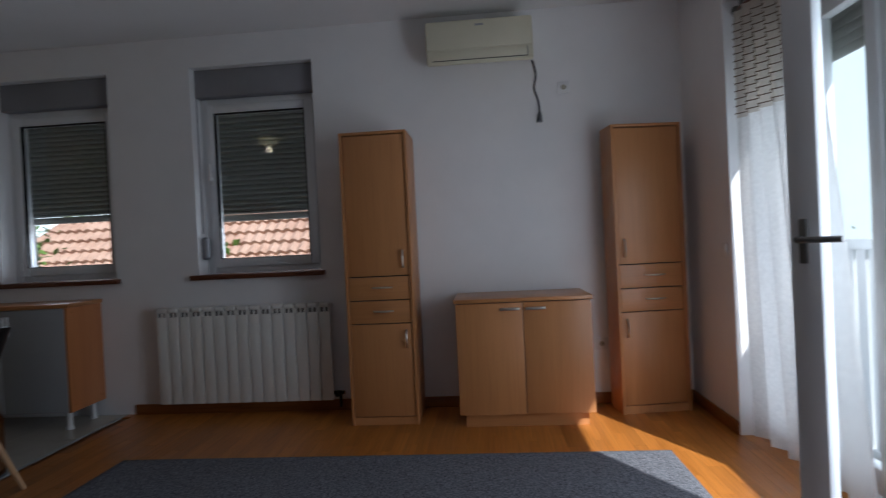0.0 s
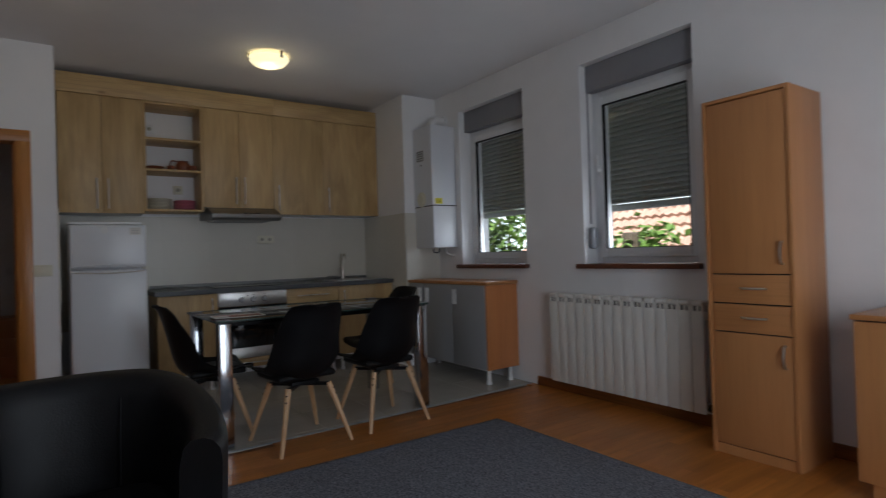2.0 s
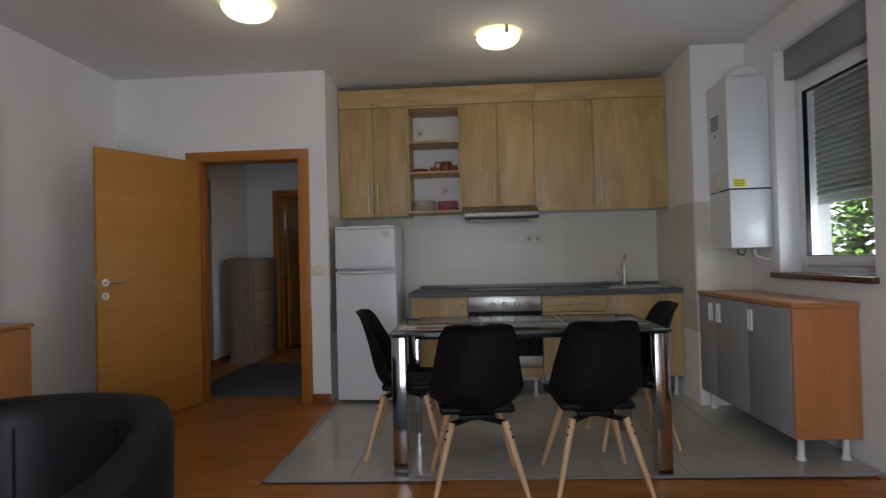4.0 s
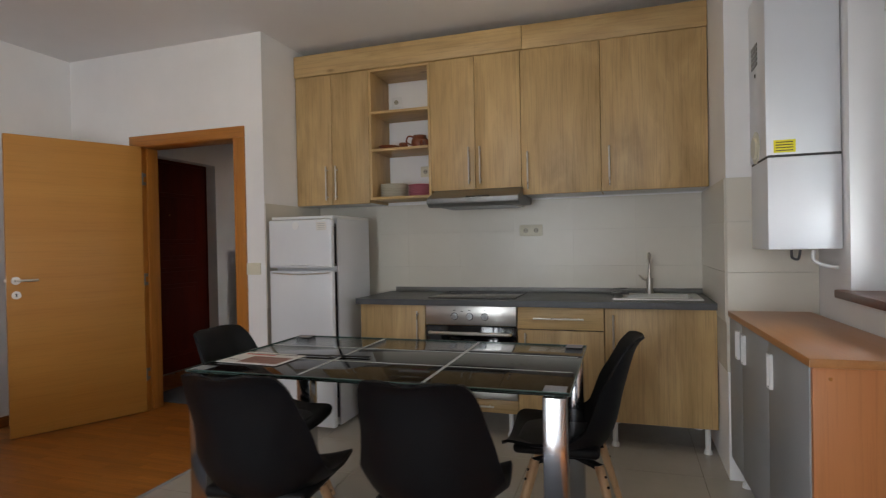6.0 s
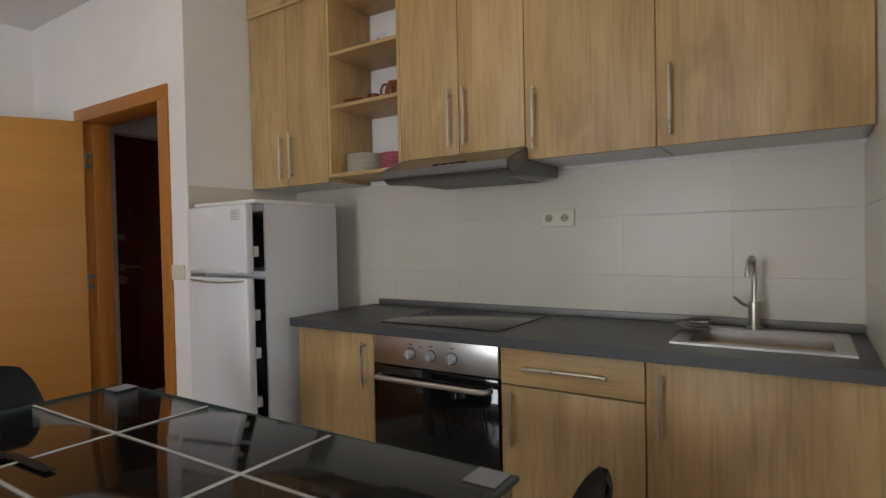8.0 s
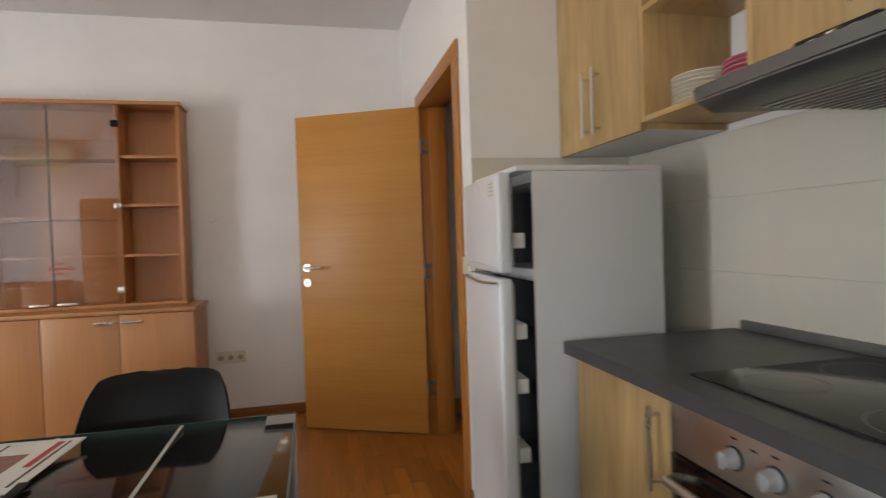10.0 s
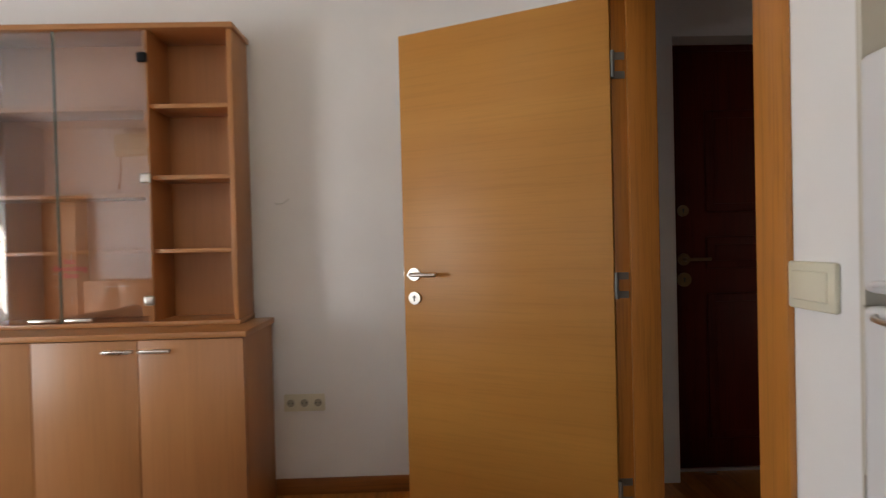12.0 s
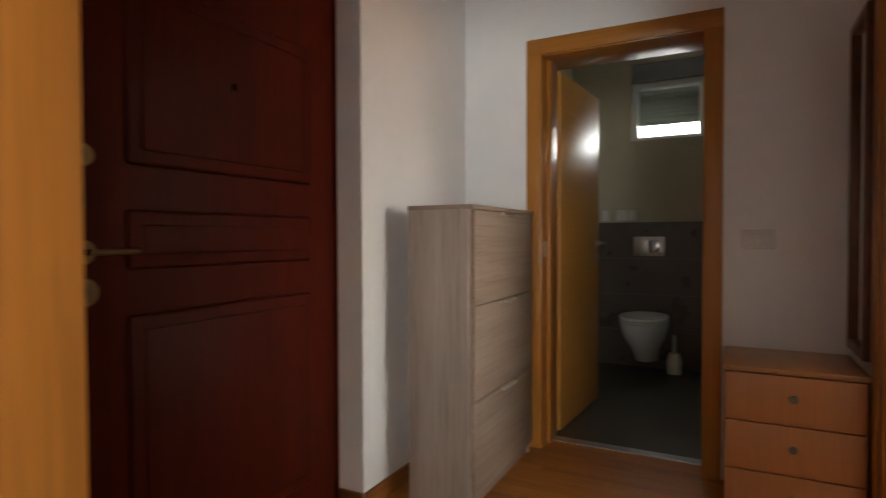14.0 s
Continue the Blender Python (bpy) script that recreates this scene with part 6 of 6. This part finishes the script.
for y in (0.05, 0.31):
    for z in (0.17, 0.80):
        bm = bmesh.new()
        rod(bm, (GW, y, z), (GW + 0.0015, y, z), 0.006, n=10)
        part("screw_cap", bm, CASING, gc)

# gas boiler
bo = thing("gas_boiler", "white wall-hung gas boiler between pillar and window", "boiler", -3.125, 3.9, 0)
BW, BD = 0.33, 0.285
boxpart("upper_case", ENAMEL, bo, 0, 0, 1.585, BW, BD, 2.365, bevel=0.008)
boxpart("lower_case", ENAMEL, bo, 0.004, 0.004, 1.172, BW + 0.004, BD, 1.577, bevel=0.006)
boxpart("case_gap", INKSHADE, bo, 0.006, 0.006, 1.574, BW - 0.002, BD, 1.588)
bm = bmesh.new()
for k in range(5):
    box(bm, 0.07, -0.004, 2.03 + k * 0.022, 0.19, 0.001, 2.044 + k * 0.022)
part("vent_grille", bm, DARKST, bo, "grey vent slots")
bm = bmesh.new()
rod(bm, (0.14, -0.004, 1.65), (0.14, 0.001, 1.65), 0.075, n=28)
rod(bm, (0.14, -0.014, 1.65), (0.14, -0.002, 1.65), 0.05, 0.056, n=28)
part("dial", bm, CREAM, bo, "round cream control dial", True)
bm = bmesh.new()
rod(bm, (0.14, -0.003, 1.99), (0.14, 0.001, 1.99), 0.009, n=12)
part("indicator", bm, INKSHADE, bo)
st = boxpart("sticker", YELLOW, bo, BW - 0.001, 0.03, 1.597, BW + 0.001, 0.115, 1.652, label="yellow warning sticker")
bm = bmesh.new()
for k in range(4):
    box(bm, BW + 0.001, 0.038, 1.604 + k * 0.012, BW + 0.0015, 0.105, 1.608 + k * 0.012)
part("print_bar", bm, INKSHADE, st)
bm = bmesh.new()
tube(bm, arc([(0.15, 0.13, 2.33), (0.15, 0.13, 2.40), (0.15, 0.17, 2.44), (0.15, 0.26, 2.445), (0.15, 0.30, 2.445)]), 0.045, 16)
rod(bm, (0.15, 0.27, 2.445), (0.15, 0.29, 2.445), 0.06, n=20)
part("flue", bm, WHITEP, bo, "white flue elbow into the wall", True)
bm = bmesh.new()
tube(bm, arc([(0.1, 0.15, 1.165), (0.11, 0.15, 1.13), (0.17, 0.16, 1.125), (0.2, 0.16, 1.165)]), 0.006, 8)
part("hose", bm, CABLE, bo, "", True)
bm = bmesh.new()
tube(bm, arc([(0.25, 0.2, 1.165), (0.25, 0.2, 1.12), (0.26, 0.25, 1.095), (0.27, 0.288, 1.09)]), 0.009, 8)
part("pipe", bm, WHITEP, bo, "", True)

# ---- hall ----
sc = thing("shoe_cabinet", "tall narrow grey-oak shoe cabinet with three flaps", "shoe cabinet", -5.745, -0.722, 0)
CW, CD, CH = 0.712, 0.288, 1.21
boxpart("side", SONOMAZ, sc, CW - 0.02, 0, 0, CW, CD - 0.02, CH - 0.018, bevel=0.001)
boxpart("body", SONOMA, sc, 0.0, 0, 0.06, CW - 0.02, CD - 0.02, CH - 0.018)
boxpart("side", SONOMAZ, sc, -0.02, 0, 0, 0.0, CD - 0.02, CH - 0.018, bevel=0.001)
boxpart("top", SONOMA, sc, -0.022, 0, CH - 0.018, CW + 0.002, CD, CH, bevel=0.001)
boxpart("plinth", SONOMA, sc, 0.0, CD - 0.05, 0, CW - 0.02, CD - 0.03, 0.06)
for k in range(3):
    z0 = 0.064 + k * 0.378
    d = boxpart("flap", SONOMA, sc, 0.0, CD - 0.018, z0, CW - 0.022, CD, z0 + 0.37, bevel=0.001)
    boxpart("handle", NICKEL, d, 0.26, CD - 0.002, z0 + 0.357, 0.42, CD + 0.016, z0 + 0.369, bevel=0.003, label="slim metal edge grip")
ch = thing("hall_chest", "low cherry chest with three drawers in the hall corner", "chest of drawers", HX0 + 0.002, 0.425, 0)
boxpart("body", CHERRY, ch, 0, 0, 0.03, 0.38, 0.44, 0.58)
boxpart("top", BEECHX, ch, 0, -0.004, 0.582, 0.405, 0.444, 0.602, bevel=0.002)
boxpart("plinth", CHERRY, ch, 0.02, 0.01, 0, 0.36, 0.43, 0.03)
for k in range(3):
    z0 = 0.035 + k * 0.182
    d = boxpart("drawer", CHERRY, ch, 0.38, 0.003, z0, 0.398, 0.437, z0 + 0.177, bevel=0.0015)
    bm = bmesh.new()
    rod(bm, (0.398, 0.22, z0 + 0.1), (0.412, 0.22, z0 + 0.1), 0.008, n=12)
    rod(bm, (0.412, 0.22, z0 + 0.1), (0.42, 0.22, z0 + 0.1), 0.014, n=14)
    part("knob", bm, DARKST, d, "small dark knob", True)
mi = thing("hall_mirror", "tall framed mirror above the hall chest", "mirror", -5.80, HY1, 0.64)
bm = bmesh.new()
for r in ((0, 0, 0.03, 1.26), (0.27, 0, 0.3, 1.26), (0.03, 0, 0.27, 0.04), (0.03, 1.22, 0.27, 1.26)):
    box(bm, r[0], -0.03, r[1], r[2], -0.001, r[3], bevel=0.005)
part("frame", bm, SILLWOOD, mi, "dark wooden frame", True)
boxpart("mirror_glass", MIRROR, mi, 0.02, -0.012, 0.03, 0.28, -0.006, 1.23)
rocker("light_switch", "white triple light switch beside the bathroom door", pose(HX0, 0.545, 1.07, 0, 0, 90), 0.13, 0.08, 3, WHITEP)
hm = thing("door_mat", "dark grey mat on the hall floor", "mat", -4.27, 0.06, 0)
bm = bmesh.new()
box(bm, -0.75, -0.53, 0, 0.75, 0.53, 0.009, bevel=0.003)
part("carpet", bm, RUGM, hm, "", True)

# ---- bathroom ----
wc = thing("toilet", "white wall-hung toilet with its lid closed", "toilet", BX, BO - 0.63, 0)
bm = bmesh.new()
n, rings = 28, []
for z, sx, sy, ox in ((0.10, 0.16, 0.09, 0.14), (0.2, 0.20, 0.11, 0.2), (0.3, 0.25, 0.16, 0.25), (0.38, 0.27, 0.18, 0.27), (0.42, 0.275, 0.185, 0.275)):
    rings.append([bm.verts.new((max(0.0, ox + sx * math.cos(2 * math.pi * i / n)), sy * math.sin(2 * math.pi * i / n), z)) for i in range(n)])
for a, b in zip(rings, rings[1:]):
    for i in range(n):
        bm.faces.new((a[i], a[(i + 1) % n], b[(i + 1) % n], b[i]))
bm.faces.new(rings[0][::-1])
bm.faces.new(rings[-1])
part("bowl", bm, LEAFB, wc, "", True)
for z0, z1, nm in ((0.423, 0.44, "seat"), (0.443, 0.465, "lid")):
    bm = bmesh.new()
    lathe(bm, [(0, z0), (0.98, z0), (1.0, (z0 + z1) / 2), (0.97, z1), (0, z1)], 30, Matrix.Translation((0.29, 0, 0)) @ Matrix.Diagonal((0.265, 0.185, 1, 1)))
    part(nm, bm, LEAFB, wc, "", True)
fl = thing("flush_plate", "chrome dual flush plate on the brown tiles", "flush plate", BX, BO - 0.63, 1.0)
boxpart("plate", NICKEL, fl, 0, -0.12, -0.08, 0.01, 0.12, 0.08, bevel=0.004)
boxpart("button", CHROME, fl, 0.008, 0.0, -0.05, 0.014, 0.09, 0.05, bevel=0.003)
boxpart("button", NICKEL, fl, 0.008, -0.09, -0.05, 0.014, -0.003, 0.05, bevel=0.003)
br = thing("toilet_brush", "pale toilet brush holder on the bathroom floor", "toilet brush", BX + 0.15, BO - 0.42, 0)
bm = bmesh.new()
lathe(bm, [(0, 0), (0.05, 0), (0.055, 0.1), (0.04, 0.16), (0.015, 0.17), (0.012, 0.3), (0.0, 0.31)], 18)
part("holder", bm, CREAM, br, "", True)
for k, (y, r) in enumerate(((-1.0, 0.04), (-0.86, 0.045), (-0.78, 0.04))):
    p = thing("toilet_roll" if k else "soap_jar", "pale toilet roll on the tiled ledge" if k else "pale jar on the tiled ledge", "toilet roll" if k else "jar", BX - 0.07, BO + y, 1.215)
    bm = bmesh.new()
    lathe(bm, [(0, 0), (r, 0), (r, 0.09), (r * 0.4, 0.092), (r * 0.4, 0.02), (0, 0.02)], 18)
    part("body", bm, PAPER, p, "", True)
sh = thing("shower_screen", "clear glass shower screen with a chrome profile", "shower screen", BX + 0.0, BO - 0.12, 0)
boxpart("glass", SHOWERG, sh, 0.0, -0.004, 0.12, 0.9, 0.004, 1.95).visible_shadow = False
bm = bmesh.new()
box(bm, 0.9, -0.012, 0.1, 0.92, 0.012, 1.97, bevel=0.003)
box(bm, 0.0, -0.012, 1.95, 0.9, 0.012, 1.97, bevel=0.003)
part("profile", bm, CHROME, sh, "", True)
boxpart("tray", LEAFB, sh, 0.0, -0.03, 0.0, 0.92, 1.05, 0.12, bevel=0.02, label="white shower tray")

# ---- floors and tiles, piece by piece ----


def piece(name, mesh, parent, x, y, z=0.0, m=None):
    ob = new(name, mesh)
    ob.parent = parent
    ob.matrix_basis = m if m is not None else Matrix.Translation((x, y, z))
    return ob


def slab_mesh(name, w, d, h, material, chamfer=0.0012):
    bm = bmesh.new()
    box(bm, 0.0, 0.0, -h, w, d, 0.0)
    tops = [e for e in bm.edges if all(v.co.z > -1e-6 for v in e.verts)]
    bmesh.ops.bevel(bm, geom=tops, offset=chamfer, segments=1, affect="EDGES")
    me = bpy.data.meshes.new(name)
    bm.to_mesh(me)
    bm.free()
    me.materials.append(material)
    return me


# tiled kitchen floor, edged against the parquet along a slightly slanting line
TLX0, TLX1, TLY = -1.70, -1.80, 1.0
floor_k = boxes("floor_kitchen", GROUT, (NX, 0.93, -0.022, TLX1, YN, -0.006), label="pale grey-beige tiled kitchen floor")


def edge_x(y):
    return TLX0 + (TLX1 - TLX0) * (y - TLY) / (YN - TLY)


bm = bmesh.new()
bm.faces.new([bm.verts.new(p) for p in ((TLX1, TLY, -0.006), (edge_x(TLY), TLY, -0.006), (TLX1, YN, -0.006))])
structure("floor_kitchen_edge", bm, GROUT)
TS = 0.445
y = TLY
while y < YN - 0.01:
    x = NX
    y1 = min(y + TS, YN)
    while x < edge_x(y1) - 0.01:
        bm = bmesh.new()
        a, b = min(x + TS, edge_x(y)) - 0.003, min(x + TS, edge_x(y1)) - 0.003
        vs = [(x, y), (a, y), (b, y1 - 0.003), (x, y1 - 0.003)]
        lo, hi = [bm.verts.new((p[0], p[1], -0.009)) for p in vs], [bm.verts.new((p[0], p[1], 0.0)) for p in vs]
        bm.faces.new(hi)
        for i in range(4):
            bm.faces.new((lo[i], lo[(i + 1) % 4], hi[(i + 1) % 4], hi[i]))
        part("tile", bm, TILEF, floor_k)
        x += TS
    y += TS
bm = bmesh.new()
p, q = Vector((edge_x(TLY), TLY, 0.001)), Vector((edge_x(YN), YN, 0.001))
for a, b in ((p, q), (Vector((XW, TLY, 0.001)), p)):
    d = (b - a).normalized()
    s = Vector((-d.y, d.x, 0)) * 0.014
    t = [bm.verts.new(v) for v in (a - s, b - s, b + s, a + s)]
    t2 = [bm.verts.new(v + Vector((0, 0, 0.003))) for v in (a - s * 0.6, b - s * 0.6, b + s * 0.6, a + s * 0.6)]
    bm.faces.new(t2)
    for i in range(4):
        bm.faces.new((t[i], t[(i + 1) % 4], t2[(i + 1) % 4], t2[i]))
structure("trim_floor_edge", bm, GREYLAM, "grey metal strip between tiles and parquet")

# wall tiles in the kitchen recess
wall_t = boxes("wall_tiles", GROUTW, (NX, NY0, 0.55, NX + 0.005, NY1, 1.53), (NX, NY1 - 0.005, 0.55, PX, NY1, 1.53), (PX, NY1 - 0.005, 0.55, PX + 0.005, YN, 1.53), (NX, NY0, 0.55, XW, NY0 + 0.005, 1.53),
               label="pale beige wall tiles round the kitchen worktop")
TW, TZ = 0.4153, 0.2545
for j, z in enumerate((0.800, 1.0545, 1.309)):
    h = min(z + TZ, 1.53) - z
    y = 0.879
    while y < NY1:
        y0, y1 = max(y, NY0 + 0.006), min(y + TW, NY1 - 0.006)
        piece("tile", slab_mesh("tile", h - 0.0015, y1 - y0 - 0.0002, 0.006, TILEW, 0.0005), wall_t, 0, 0, m=Matrix(((0, 0, 1, NX + 0.010), (0, 1, 0, y0), (-1, 0, 0, z + h), (0, 0, 0, 1))))
        y += TW
    for x0 in (NX + 0.012, NX + 0.012 + TW, NX + 0.012 + 2 * TW):
        x1 = min(x0 + TW, PX)
        if x1 - x0 > 0.03:
            piece("tile", slab_mesh("tile", h - 0.0015, x1 - x0 - 0.0002, 0.006, TILEW, 0.0005), wall_t, 0, 0, m=Matrix(((0, 1, 0, x0), (0, 0, -1, NY1 - 0.010), (-1, 0, 0, z + h), (0, 0, 0, 1))))
        x1 = min(x0 + TW, XW)
        if x1 - x0 > 0.03:
            piece("tile", slab_mesh("tile", h - 0.0015, x1 - x0 - 0.0002, 0.006, TILEW, 0.0005), wall_t, 0, 0, m=Matrix(((0, 1, 0, x0), (0, 0, 1, NY0 + 0.010), (-1, 0, 0, z + h), (0, 0, 0, 1))))
    piece("tile", slab_mesh("tile", h - 0.0015, YN - NY1 - 0.0012, 0.006, TILEW), wall_t, 0, 0, m=Matrix(((0, 0, 1, PX + 0.010), (0, 1, 0, NY1), (-1, 0, 0, z + h), (0, 0, 0, 1))))

# parquet: single strips where the walk passes, the rest in one mesh
floor = boxes("floor", BASEWOOD, (XW, YS, -0.022, TLX1, TLY, -0.012), (TLX1, YS, -0.022, FX, YN, -0.012), (HX0 - 0.15, HY0 - 0.12, -0.022, XW, HY1 + 0.1, -0.012),
              label="glossy orange-brown oak strip parquet")
PW, PL = 0.07, 0.49
strip = slab_mesh("parquet_strip", PW - 0.0006, PL - 0.0006, 0.012, PARQUET, 0.0008)
rest = bmesh.new()
single = 0
col = 0
x = HX0 - 0.16
while x < FX:
    y = HY0 - (col * 0.195) % PL
    while y < YN:
        x1, y0, y1 = min(x + PW, FX), y, y + PL
        if x < XW:
            ylim = 1.0 if x < -4.3 else 0.74
            ok = y0 > HY0 - PL and y0 < ylim - 0.03 and (x > XW - 0.22 or y1 > HY0 - 0.2)
            y0, y1 = max(y0, HY0 - 0.12), min(y1, ylim)
        elif x < edge_x(max(y, TLY)) - 0.005:
            ok = y0 < TLY - 0.005
            y0, y1 = max(y0, YS), min(y1, TLY - 0.006)
        else:
            ok = True
            y0, y1 = max(y0, YS), min(y1, YN)
        if ok and y1 - y0 > 0.01:
            full = y1 - y0 > PL - 0.001 and x1 - x > PW - 0.001
            near = (-3.3 < x < -1.9 and y1 < 1.1) or (-1.9 < x < -0.9 and y0 > 1.4)
            if full and near and single < 300:
                piece("parquet_strip", strip, floor, x, y0)
                single += 1
            else:
                box(rest, x, y0, -0.012, x1 - 0.0006, y1 - 0.0006, 0.0)
        y += PL
    x += PW
    col += 1
tagged(part("parquet_field", rest, PARQUET, floor), kind="stuff")
